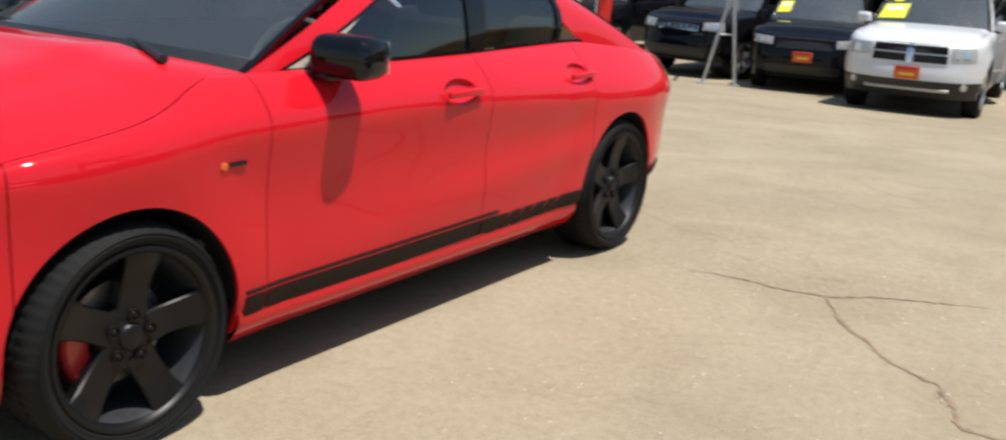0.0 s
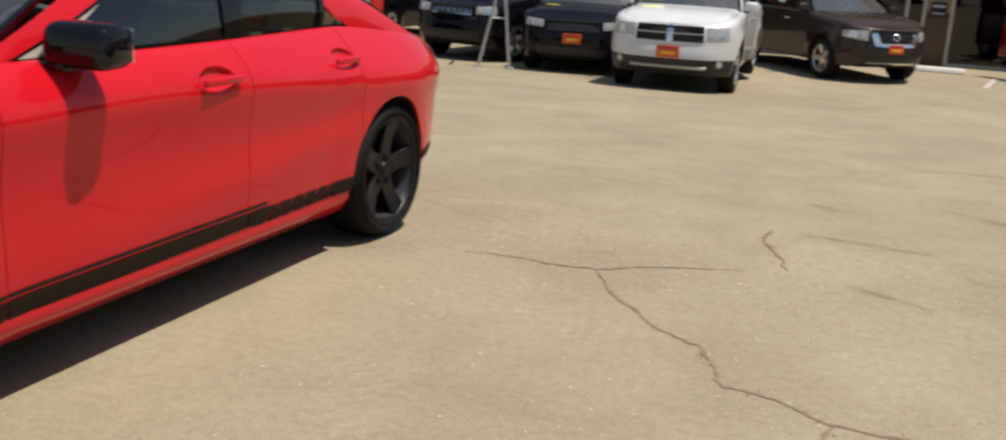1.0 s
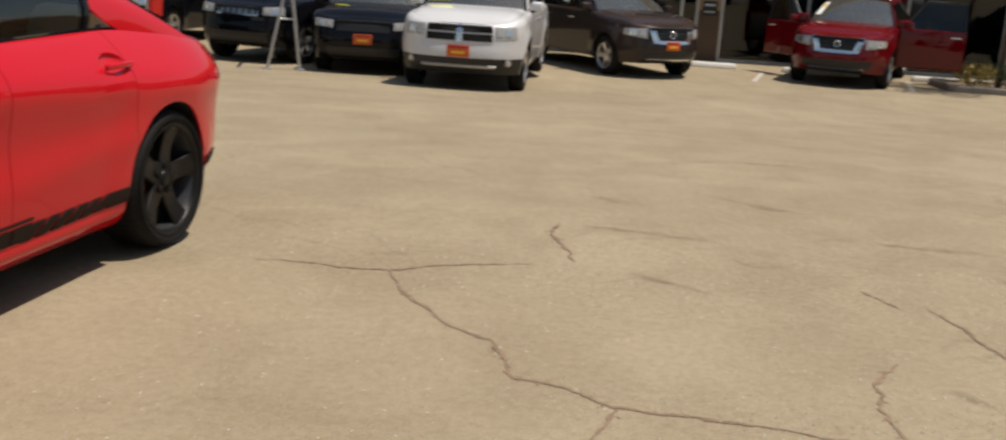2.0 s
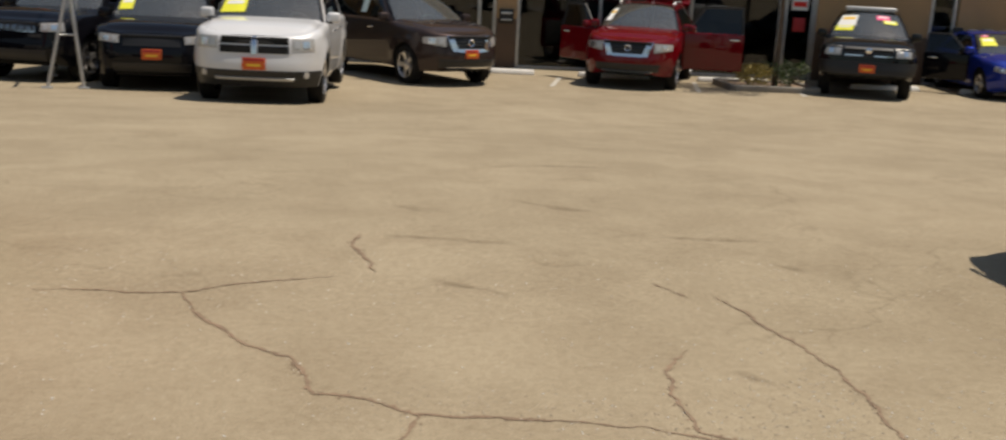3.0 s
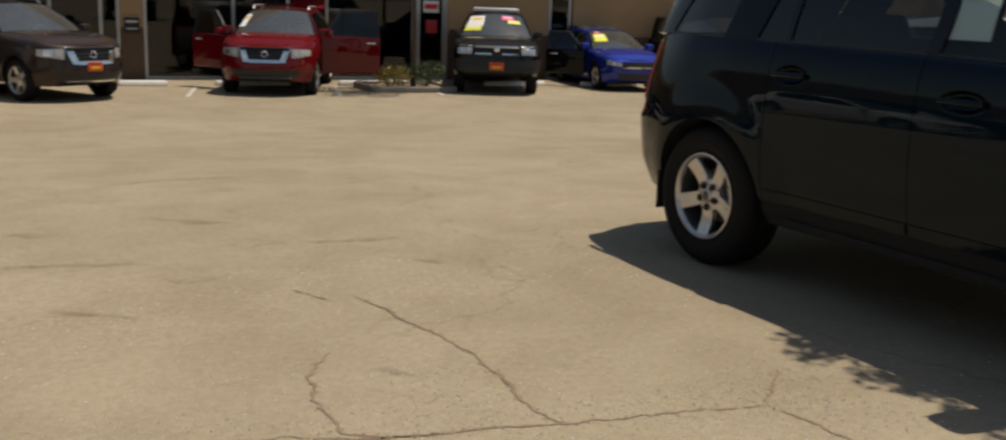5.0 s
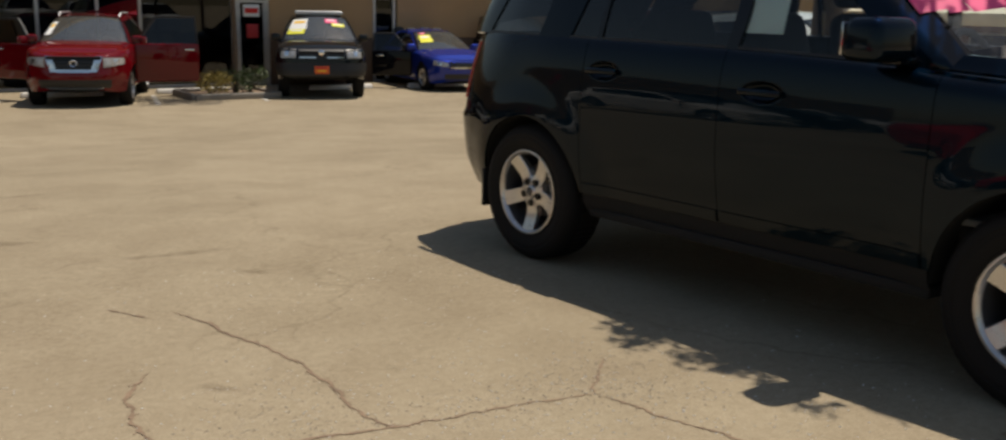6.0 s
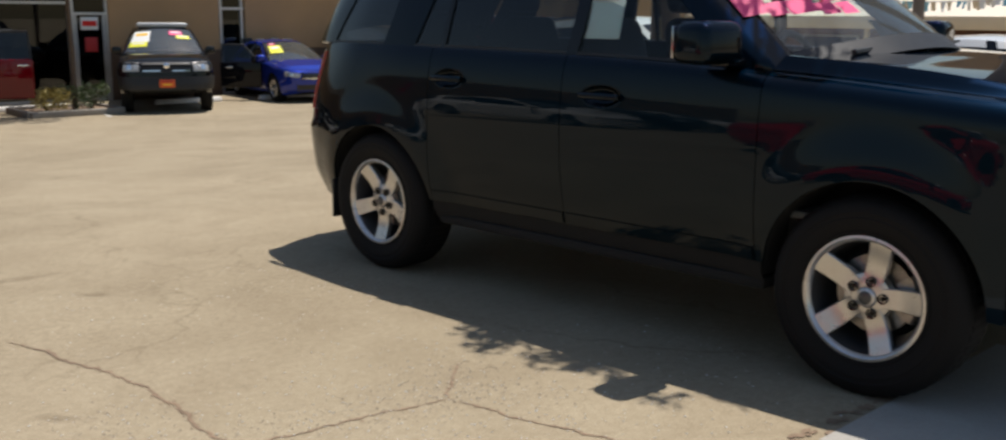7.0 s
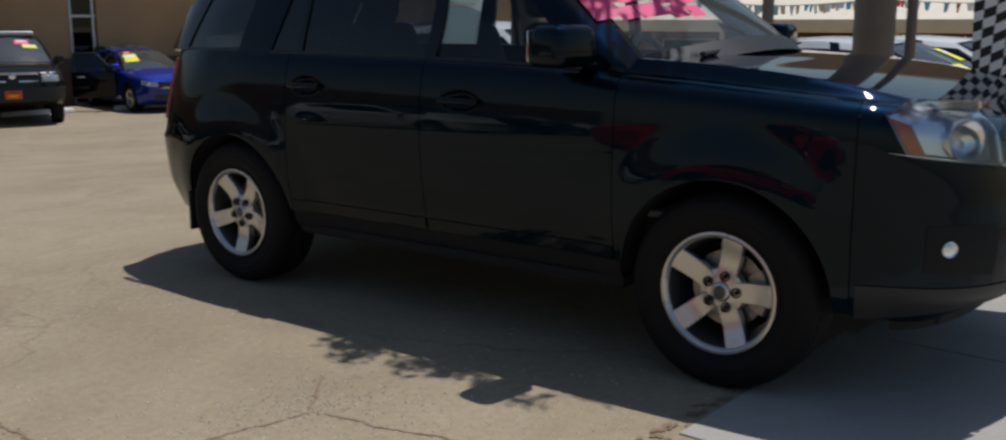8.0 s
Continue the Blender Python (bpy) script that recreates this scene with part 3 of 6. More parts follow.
def greenhouse(root, sh, d, paint_mat, detail):
    """Pillars, roof and panes between the belt line and the roof."""
    g = d["cabin"]
    xA0, xC0, xA1, xC1 = g["A0"], g["C0"], g["A1"], g["C1"]
    roof_z, roof_y = spline(g["roof_z"]), spline(g["roof_y"])
    bow0, bow1, rb0, rb1, crown = g.get("bow", 0.16), g.get("bow_top", 0.14), g.get("rear_bow", 0.12), g.get("rear_bow_top", 0.10), g.get("crown", 0.05)
    mid = (d["mid"], 0, 0.9)

    def base(x):
        e = sh.edge(x)
        return Vector((x, e.y - 0.006, e.z - 0.004))

    def top(x):
        return Vector((x, roof_y(x), roof_z(x)))

    def side_at(s, v):
        a, b = base(xA0 + (xC0 - xA0) * s), top(xA1 + (xC1 - xA1) * s)
        p = a + (b - a) * v
        p.y += g.get("bulge", 0.03) * 4 * v * (1 - v)
        return p

    def cell(e0, e1, v0, v1, off, flip, n=8, m=6, thick=0.01, zone="side"):
        rows = []
        for i in range(n + 1):
            row = []
            for j in range(m + 1):
                v = v0 + (v1 - v0) * j / m
                if zone == "side":
                    def frac(e):
                        if isinstance(e, list):
                            return max(frac(k) for k in e)
                        a, b = (e[0] - xA0) / (xC0 - xA0), (e[1] - xA1) / (xC1 - xA1)
                        return a + (b - a) * v
                    s = frac(e0) + (frac(e1) - frac(e0)) * i / n
                    p = side_at(s, v)
                    p.y -= off
                    p.y *= flip
                else:
                    q = e0 + (e1 - e0) * i / n
                    xb, xt, b0, b1 = (xA0, xA1, bow0, bow1) if zone == "front" else (xC0, xC1, -rb0, -rb1)
                    a, b = base(xb), top(xt)
                    w = 1 - q * q
                    a = Vector((a.x + b0 * w, a.y * q, a.z + g.get("cowl", 0.04) * w))
                    b = Vector((b.x + b1 * w, b.y * q, b.z + crown * w))
                    p = a + (b - a) * v
                    sgn = 1 if zone == "front" else -1
                    p.z += g.get("screen_bulge", 0.03) * 4 * v * (1 - v) - off * 0.7
                    p.x -= sgn * off * 0.7
                row.append(p)
            rows.append(row)
        return sheet(rows, mid, thick)

    v0, v1 = g.get("v0", 0.05), g.get("v1", 0.90)
    edges = g["edges"]
    if "wrap" in g:
        # front pillars in one piece, rounded from the side window to the windscreen
        first, edges = edges[0], edges[1:]
        for flip in (1, -1):
            rows = []
            for j in range(13):
                v = j / 12
                a = (first[2][0] - xA0) / (xC0 - xA0)
                b = (first[2][1] - xA1) / (xC1 - xA1)
                row = [side_at((a + (b - a) * v) * k, v) for k in (1.0, 0.75, 0.5, 0.25)]
                for k in (0.0, 0.33, 0.66, 1.0):
                    q = 1 - (1 - g["wrap"] - 0.022) * k
                    w = 1 - q * q
                    lo, hi = base(xA0), top(xA1)
                    lo = Vector((lo.x + bow0 * w, lo.y * q, lo.z + g.get("cowl", 0.04) * w))
                    hi = Vector((hi.x + bow1 * w, hi.y * q, hi.z + crown * w))
                    p = lo + (hi - lo) * v
                    p.z += g.get("screen_bulge", 0.03) * 4 * v * (1 - v) * k
                    p.y += g.get("bulge", 0.03) * 4 * v * (1 - v) * (1 - k)
                    row.append(p)
                rows.append([Vector((p.x, p.y * flip, p.z)) for p in row])
            part("pillar", sheet(rows, mid, 0.02), paint_mat, root, sharp=80)
    for flip in (1, -1):
        for name, e0, e1, *low in edges:
            if name == "pillar" or name == "black":
                mat = paint_mat if name == "pillar" else M["gloss"]
                part("pillar", cell(e0, e1, 0.0, 1.0, 0.0, flip, 4, 8, 0.03), mat, root)
            elif low:
                part("side_window", cell(e0, e1, v0 - 0.01, low[0], 0.008, flip, 6, 6, 0.0), M[name], root)
                part("belt_trim", cell(e0, e1, 0.0, v0, 0.0, flip, 8, 2, 0.02), M[g.get("trim", "gloss")], root)
            else:
                part("belt_trim", cell(e0, e1, 0.0, v0, 0.0, flip, 8, 2, 0.02), M[g.get("trim", "gloss")], root)
                part("roof_rail", cell(e0, e1, v1, 1.0, 0.0, flip, 8, 3, 0.03), paint_mat, root)
                pane = part("side_window", cell(e0, e1, v0 - 0.01, v1 + 0.01, 0.008, flip, 8, 6, 0.0), M[g.get("left", {}).get(name, name) if flip > 0 else name], root)
                pane.visible_shadow = True
    for zone in ("front", "rear"):
        gl = g.get("front_glass", "glass") if zone == "front" else g.get("rear_glass", "tint")
        fr = g.get("wrap", g.get("seal", 0.955)) if zone == "front" else g.get("seal", 0.955)
        part("windscreen" if zone == "front" else "rear_window", cell(-fr, fr, 0.0, 0.97, 0.004, 1, 16, 8, 0.0, zone), M[gl], root)
        rim = fr + 0.022 if "wrap" in g and zone == "front" else 1.0
        for a, b in ((-rim, -fr), (fr, rim)):
            part("screen_seal", cell(a, b, 0.0, 1.0, 0.0, 1, 2, 8, 0.02, zone), M["gloss"], root)
        if detail > 1 and zone == "front":
            part("cowl_strip", cell(-fr, fr, -0.03, 0.07, -0.004, 1, 20, 3, 0.006, zone), M["trim"], root)
        part("screen_header", cell(-fr, fr, 0.965, 1.0, 0.0, 1, 12, 2, 0.02, zone), M["gloss"], root)
    rows = []
    for i in range(19):
        x = xA1 + (xC1 - xA1) * i / 18
        e = top(x)
        row = []
        for j in range(-8, 9):
            q = math.sin(math.pi / 2 * j / 8)
            w = 1 - q * q
            push = bow1 * w * (1 - smooth(0, 0.5, xA1 - x)) - rb1 * w * (1 - smooth(0, 0.5, x - xC1))
            row.append(Vector((x + push, e.y * q, e.z + crown * w)))
        rows.append(row)
    part("roof", sheet(rows, (d["mid"], 0, 0), 0.03), paint_mat, root)
    return cell


def seat(parent, at, mat):
    """A car seat: cushion, backrest, headrest."""
    x, y, z = at
    part("seat_cushion", box((0.50, 0.50, 0.16), (x, y, z), 0.06, 3), mat, parent)
    part("seat_back", box((0.16, 0.50, 0.62), (x - 0.27, y, z + 0.34), 0.07, 3, Matrix.Rotation(radians(-14), 4, "Y"), (0.9, 0.85)), mat, parent)
    part("headrest", box((0.11, 0.27, 0.19), (x - 0.39, y, z + 0.76), 0.05, 3, Matrix.Rotation(radians(-8), 4, "Y")), mat, parent)


def car_body(name, label, category, m, d, paint_mat, detail=1, group="cars on the lot"):
    """Skin panels, bonnet, boot, cabin, inner liner and wheel wells of one car."""
    root = thing(name, m, label, category, group)
    sh = Shell(d)
    step = 0.04 if detail > 1 else 0.08
    rows = 40 if detail > 1 else 18
    S = sh.S
    if detail > 1:
        cuts = [sh.s_at(x) for x in d["gaps"]]
        names = d["gap_names"]
        for flip in (1, -1):
            for i, nm in enumerate(names):
                a, b = cuts[i] + 0.002, cuts[i + 1] - 0.002
                bm = sh.skin(a, b, step, rows, side=flip)
                for hx, hz, hl in d.get("handles", ()):
                    if d["gaps"][i] < hx < d["gaps"][i + 1]:
                        c = sh.at(sh.s_at(hx), hz)
                        dent(bm, (c.x, c.y * flip, c.z), hl * 0.47, 0.046, 0.030)
                part(nm, bm, paint_mat, root)
        part("front_bumper", sh.skin(cuts[-1] + 0.002, S, step, rows, whole=True), paint_mat, root)
        part("rear_bumper", sh.skin(0.0, cuts[0] - 0.002, step, rows, side=1), paint_mat, root)
        part("rear_bumper", sh.skin(0.0, cuts[0] - 0.002, step, rows, side=-1), paint_mat, root)
    else:
        for flip in (1, -1):
            part("body_side", sh.skin(0.0, S, step, rows, side=flip), paint_mat, root)
    part("bonnet", sh.lid(d["cabin"]["A0"], d["nose"] - d.get("nose_tuck", 0.1), d["cabin"].get("bow", 0.16), d.get("crown", 0.05), nose=True, rise=d.get("rise", 0.0)), paint_mat, root)
    if d["cabin"]["C0"] - d["tail"] > 0.12:
        part("boot_lid", sh.lid(d["cabin"]["C0"], d["tail"] + d.get("tail_tuck", 0.05), -d["cabin"].get("rear_bow", 0.12), d.get("crown", 0.04), tail=True), paint_mat, root)
    # dark liner behind the panel gaps, wheel wells, floor
    for flip in (1, -1):
        part("inner_liner", sh.skin(0.0, S, 0.12, 6, off=-0.03, thick=0.0, side=flip), M["dark"], root)
        for ax, az, r in sh.arches:
            rows_ = []
            y1, y0 = d["half"] - 0.015, d["half"] - 0.34
            for i in range(21):
                a = math.pi * i / 20
                lo = Vector((ax + (r + 0.004) * math.cos(a), 0, az + (r + 0.004) * math.sin(a)))
                edge = min(y1, sh.at(sh.s_at(lo.x), max(lo.z, sh.low(lo.x))).y - 0.012)
                rows_.append([Vector((lo.x, flip * y, lo.z)) for y in (edge, (edge + y0) / 2, y0)])
            part("wheel_well", sheet(rows_), M["dark"], root)
            part("inner_wing", box((2 * r, 0.03, r + 0.08), (ax, flip * y0, az + r / 2 + 0.01), 0.0), M["dark"], root)
    lo = d["floor"]
    part("front_tray", box((d["nose"] - sh.arches[0][0] - 0.62, 2 * d["half"] - 0.62, 0.03), ((d["nose"] + sh.arches[0][0]) / 2, 0, sh.low(d["nose"] - 0.2) + 0.10), 0.01), M["dark"], root)
    hood_z = sh.top(d["nose"] - 0.35)
    # unseen box added to stop sunlight leaking through under the bonnet
    part("bonnet_sun_block", box((d["nose"] - sh.arches[0][0] + 0.25, 2 * d["half"] - 0.75, hood_z - lo - 0.16), ((d["nose"] + sh.arches[0][0]) / 2 - 0.42, 0, (hood_z + lo) / 2), 0.05, 2), M["dark"], root)
    part("radiator_panel", box((0.24, d["half"], 0.05), (d["nose"] - 0.18, 0, sh.top(d["nose"]) - 0.04), 0.01), M["dark"], root)
    part("floor_pan", box((d["nose"] - d["tail"] - 0.5, 2 * d["half"] - 0.72, 0.06), ((d["nose"] + d["tail"]) / 2, 0, lo + 0.05), 0.02), M["dark"], root)
    wb = sh.arches[0][0] - sh.arches[1][0]
    part("side_sill", box((wb - 2 * sh.arches[0][2] - 0.02, 2 * d["half"] - 0.18, 0.05), ((sh.arches[0][0] + sh.arches[1][0]) / 2, 0, lo + 0.06), 0.015), M["dark"], root)
    part("bulkhead", box((0.05, 2 * d["half"] - 0.3, 0.55), (d["cabin"]["A0"] + 0.12, 0, lo + 0.42), 0.01), M["dark"], root)
    part("cabin_floor", box((d["cabin"]["A0"] - d["cabin"]["C0"] + 0.2, 2 * d["half"] - 0.25, 0.03), (d["mid"] - 0.1, 0, lo + 0.35), 0.01), M["dash"], root)
    cell = greenhouse(root, sh, d, paint_mat, detail)
    return root, sh, cell


def interior(root, d, mat, xs=(1.0, 0.1), seat_z=0.5, dash_z=0.88, wheel_y=0.37, y=0.37):
    A0 = d["cabin"]["A0"]
    part("dashboard", box((0.50, 2 * d["half"] - 0.35, 0.24), (A0 - 0.18, 0, dash_z), 0.07, 3, None, (0.8, 0.96)), M["dash"], root)
    bm = bmesh.new()
    rows = []
    for i in range(25):
        a = 2 * math.pi * i / 24
        rows.append([Vector(((0.018 * math.cos(b)), (0.185 + 0.018 * math.sin(b)) * math.cos(a), (0.185 + 0.018 * math.sin(b)) * math.sin(a))) for b in [2 * math.pi * k / 8 for k in range(9)]])
    sheet(rows, None, 0, bm)
    box((0.03, 0.34, 0.05), (0, 0, 0), 0.01, bm=bm)
    bm.transform(Matrix.Translation((A0 - 0.55, wheel_y, dash_z + 0.06)) @ Matrix.Rotation(radians(-25), 4, "Y"))
    part("steering_wheel", bm, M["dash"], root)
    for sx in xs:
        for sy in (y, -y):
            seat(root, (sx, sy, seat_z), mat)


def mirror(parent, at, side, mat, size=(0.13, 0.24, 0.15), foot=True):
    """A door mirror: housing, glass on its rear face, foot."""
    x, y, z = at
    bm = box(size, (x, y + side * size[1] * 0.42, z), 0.045, 4, Matrix.Rotation(radians(8 * side), 4, "Z"), (0.86, 0.94))
    root = part("mirror_housing", bm, mat, parent)
    part("mirror_glass", box((0.006, size[1] * 0.82, size[2] * 0.74), (x - size[0] * 0.5, y + side * size[1] * 0.42, z), 0.002), M["chrome"], root)
    if foot:
        part("mirror_foot", box((0.09, 0.14, 0.03), (x + 0.03, y + side * 0.01, z - size[2] * 0.46), 0.012), M["gloss"], root)
    return root


def dent(bm, centre, rx, rz, depth):
    """Presses a smooth oval hollow into a panel."""
    c = Vector(centre)
    near = [f for f in bm.faces if abs(f.calc_center_median().x - c.x) < rx * 1.7 and abs(f.calc_center_median().z - c.z) < rz * 1.9 + 0.04 and f.calc_center_median().y * c.y > 0]
    edges = list({e for f in near for e in f.edges})
    bmesh.ops.subdivide_edges(bm, edges=edges, cuts=4, use_grid_fill=True)
    for v in bm.verts:
        d = ((v.co.x - c.x) / rx) ** 2 + ((v.co.z - c.z) / rz) ** 2
        if d < 1 and abs(v.co.y - c.y) < 0.1:
            v.co.y -= math.copysign(depth * (1 - d * d), c.y)


def door_handle(root, sh, s, z, mat, length=0.20):
    """A bar across the hollow in the door."""
    c = sh.at(s, z, 0.0)
    inward = -1 if c.y > 0 else 1
    ahead = sh.at(s + (0.02 if s < sh.S else -0.02), z) - c
    a = math.atan2(ahead.y, ahead.x)
    turn = Matrix.Rotation(a, 4, "Z")
    bar = box((length, 0.022, 0.028), (0, 0, 0), 0.011, 3)
    for v in bar.verts:
        v.co.y += -inward * (0.030 - 0.9 * v.co.x * v.co.x)
    bar.transform(Matrix.Translation(c) @ turn)
    part("door_handle", bar, mat, root)


def plate(root, at, colours=("plate_orange", "plate_red"), w=0.31, h=0.16, turn=0.0, tilt=0.0):
    """A dealer's paper plate with plain bars in place of its print."""
    m = Matrix.Translation(at) @ Matrix.Rotation(radians(turn), 4, "Z") @ Matrix.Rotation(radians(tilt), 4, "Y")
    p = part("licence_plate", box((0.008, w, h), (0, 0, 0), 0.003), M[colours[0]], root, "orange paper dealer plate")
    p.matrix_basis = m
    part("print_bar", box((0.004, w * 0.9, h * 0.22), (0.004, 0, h * 0.32), 0.001), M[colours[1]], p)
    part("print_bar", box((0.004, w * 0.6, h * 0.2), (0.004, 0, -h * 0.12), 0.001), M["plate_yellow"], p)


def wheels(root, d, style, tyre_r, rim_r, width, turns, detail, face):
    for i, (ax, az, r) in enumerate(d["arches"]):
        for side in (1, -1):
            wheel(root, (ax, side * face, tyre_r * 0.985), side, style, tyre_r, rim_r, width, turns[i] if side == d.get("seen", 1) else turns[i] + 20, detail)


# ---- the red sedan ----
SEDAN = dict(
    half=0.888, tail=-1.02, nose=3.63, tail_round=0.95, nose_round=1.15, tail_power=2.7, nose_power=2.6, mid=1.3, floor=0.15,
    low=[(-1.02, 0.36), (-0.8, 0.28), (-0.4, 0.24), (0.3, 0.225), (1.5, 0.22), (2.3, 0.22), (3.1, 0.19), (3.63, 0.20)],
    top=[(-1.02, 0.82), (-0.75, 0.872), (-0.4, 0.920), (-0.1, 0.958), (0.3, 0.990), (1.2, 0.985), (2.0, 0.985), (2.33, 0.985), (2.43, 0.958), (2.52, 0.922), (2.67, 0.885), (2.84, 0.858), (3.0, 0.832), (3.2, 0.790), (3.45, 0.735), (3.63, 0.70)],
    side=[(0.18, 0.110), (0.24, 0.074), (0.30, 0.046), (0.345, 0.036), (0.42, 0.030), (0.52, 0.029), (0.62, 0.026), (0.72, 0.014), (0.775, 0.004), (0.81, 0.0), (0.832, 0.0025), (0.855, 0.010), (0.885, 0.027), (0.92, 0.054), (0.96, 0.090), (1.0, 0.130), (1.06, 0.195)],
    feature=[(-1.0, 0.72), (-0.5, 0.735), (0.28, 0.775), (0.66, 0.796), (1.1, 0.826), (1.7, 0.848), (2.24, 0.842), (2.7, 0.815), (3.2, 0.76), (3.6, 0.70)], feature_z=0.824,
    ridge=[[(0.2, 0.56), (0.6, 0.53), (1.1, 0.49), (2.2, 0.42)], [(-0.3, 0.0), (0.1, 0.010), (0.6, 0.013), (1.2, 0.009), (1.9, 0.0), (2.5, 0.0)]],
    lines=[(0.345, 0.24), (0.80, 0.80)], flare=(0.012, 0.03, 0.22),
    front=[(0.18, 0.12), (0.30, 0.03), (0.45, 0.0), (0.60, 0.02), (0.75, 0.10)],
    rear=[(0.25, 0.12), (0.40, 0.03), (0.60, 0.0), (0.80, 0.02), (0.95, 0.08)],
    shoulder=[(2.0, 0.045), (2.45, 0.045), (2.65, 0.02), (3.3, 0.02), (3.6, 0.045)], tuck=[(-1.0, 0.03), (-0.5, 0.004), (0.2, 0.004), (0.6, 0.016), (2.0, 0.02), (2.45, 0.04), (2.65, 0.02), (3.3, 0.02), (3.6, 0.045)], arches=[(2.70, 0.325, 0.352), (0.0, 0.325, 0.345)],
    gaps=[-0.62, 0.30, 1.11, 2.235, 3.02], gap_names=["rear_wing", "rear_door", "front_door", "front_wing"],
    handles=[(1.30, 0.868, 0.215), (0.40, 0.866, 0.205)], crown=spline([(2.2, 0.05), (2.33, 0.055), (2.5, 0.098), (2.7, 0.120), (3.2, 0.115), (3.6, 0.06)]), nose_tuck=0.06,
    dome=0.014, cabin=dict(A0=2.22, C0=-0.48, A1=1.32, C1=0.45, roof_z=[(0.45, 1.315), (0.75, 1.385), (1.0, 1.40), (1.35, 1.365)],
               roof_y=[(0.45, 0.50), (0.75, 0.56), (1.0, 0.575), (1.35, 0.555)], seal=0.978, bow=0.20, bow_top=0.12, crown=0.035, bulge=0.035, v0=0.04, v1=0.86,
               rear_glass="tint", front_glass="glass_sedan",
               edges=[("pillar", (2.22, 1.32), (2.10, 1.19)), ("glass_mid", (2.10, 1.19), (1.09, 1.00)), ("black", (1.09, 1.00), (0.98, 0.91)),
                      ("glass_mid", (0.98, 0.91), (0.40, 0.54)), ("black", (0.40, 0.54), (0.37, 0.51)), ("glass_mid", (0.37, 0.51), (0.13, 0.78), 0.52), ("pillar", [(0.13, 0.78), (0.37, 0.51)], (-0.48, 0.45))]),
)


def red_sedan():
    d = SEDAN
    left = Vector((math.cos(radians(-5.56)), math.sin(radians(-5.56)), 0))
    at = Vector((-1.798, 4.523, 0)) - left * 0.872
    root, sh, cell = car_body("red_sedan", "glossy red four-door sedan with black wheels and side stripes", "car", pose(*at, 0, 0, -95.56), d, M["red"], 2)
    wheels(root, d, ("rim_black", "rim_black"), 0.320, 0.254, 0.225, (100, 100), 2, 0.866)
    interior(root, d, M["seat_beige"], (1.15, 0.25), 0.42, 0.86)
    s = sh.s_at
    # side stripes on both flanks, with slanted cuts towards the back
    for flip in (0, 1):
        def u(x):
            return s(x) if not flip else 2 * sh.S - s(x)

        def z_top(x):
            return 0.334 + (2.32 - x) * 0.008

        def stripe(x0, x1, h0, h1, sub="side_stripe"):
            part(sub, sh.patch(u(x0), u(x1), lambda a: z_top(x0 + (x1 - x0) * a) - h1 * (1 if h1 < 0.05 else 1 - 0.13 * (2.3 - x0 - (x1 - x0) * a)), lambda a: z_top(x0 + (x1 - x0) * a) - h0, 0.006, 36, 8, 0.006), M["stripe"], root, "matt black vinyl stripe")
        for x0, x1 in ((2.32, 2.24), (2.23, 1.115), (1.105, 0.99)):
            stripe(x0, x1, -0.021, -0.012)
            stripe(x0, x1, 0.002, 0.070)
        for k in range(6):
            x0 = 1.055 - 0.092 * k
            part("side_stripe", sh.patch(u(x0), u(x0 - 0.066), lambda a, x0=x0: z_top(x0) - 0.080 * (1 - 0.13 * (2.3 - x0)), lambda a, x0=x0: z_top(x0) - 0.002, 0.006, 3, 8, 0.006, (-0.08 if not flip else 0.08)), M["stripe"], root)
        stripe(0.50, 0.345, 0.0, 0.08)
        stripe(-0.37, -0.60, 0.0, 0.07)
        # sculpted sill under the doors
        rows = []
        for i in range(25):
            x = 0.36 + (2.335 - 0.36) * i / 24
            e = 0.010 * smooth(0.3, 0.6, x) * (1 - smooth(2.2, 2.4, x))
            rows.append([sh.at(u(x), z, o) for z, o in ((0.174, -0.05), (0.172, -0.015), (0.178, 0.002), (0.200, 0.012), (0.224, 0.014 + e), (0.246, 0.014 + e), (0.266, 0.010), (0.284, 0.002), (0.284, -0.02))])
        part("sill_skirt", sheet(rows, (1.3, 0, 0.4), 0), M["red"], root)
        door_handle(root, sh, u(1.30), 0.868, M["red"], 0.215)
        door_handle(root, sh, u(0.40), 0.866, M["red"], 0.205)
    for side in (1, -1):
        # corner pane, its beige reflection painted in, with a dark seal ahead of the side window
        part("corner_pane", cell((2.10, 1.19), (1.97, 1.235), 0.02, 0.42, -0.003, side, 4, 8, 0.004), M["bead"], root, "corner pane with its beige reflection in the colour")
        part("window_seal", cell((2.108, 1.198), (2.088, 1.178), 0.0, 0.95, -0.005, side, 2, 12, 0.006), M["gloss"], root)
        mirror(root, (1.925, side * 0.795, 1.032), side, M["gloss"], (0.16, 0.235, 0.135))
        # wing badge
        b = sh.at(s(2.36) if side > 0 else 2 * sh.S - s(2.36), 0.752, 0.003)
        part("wing_badge", box((0.066, 0.006, 0.014), b, 0.002, 1), M["gloss"], root)
        part("wing_badge", box((0.022, 0.007, 0.021), b + Vector((0.050, 0, -0.002)), 0.002, 1, Matrix.Rotation(radians(-24), 4, "Y")), M["plate_orange"], root)
        # tail lamp and headlamp
        f = (lambda v: v) if side > 0 else (lambda v: 2 * sh.S - v)
        part("tail_lamp", sh.patch(f(s(-0.99)), f(s(-0.55)), lambda a: 0.76 + 0.03 * a, lambda a: 0.90 - 0.03 * a, 0.004, 10, 4), M["lens_red"], root)
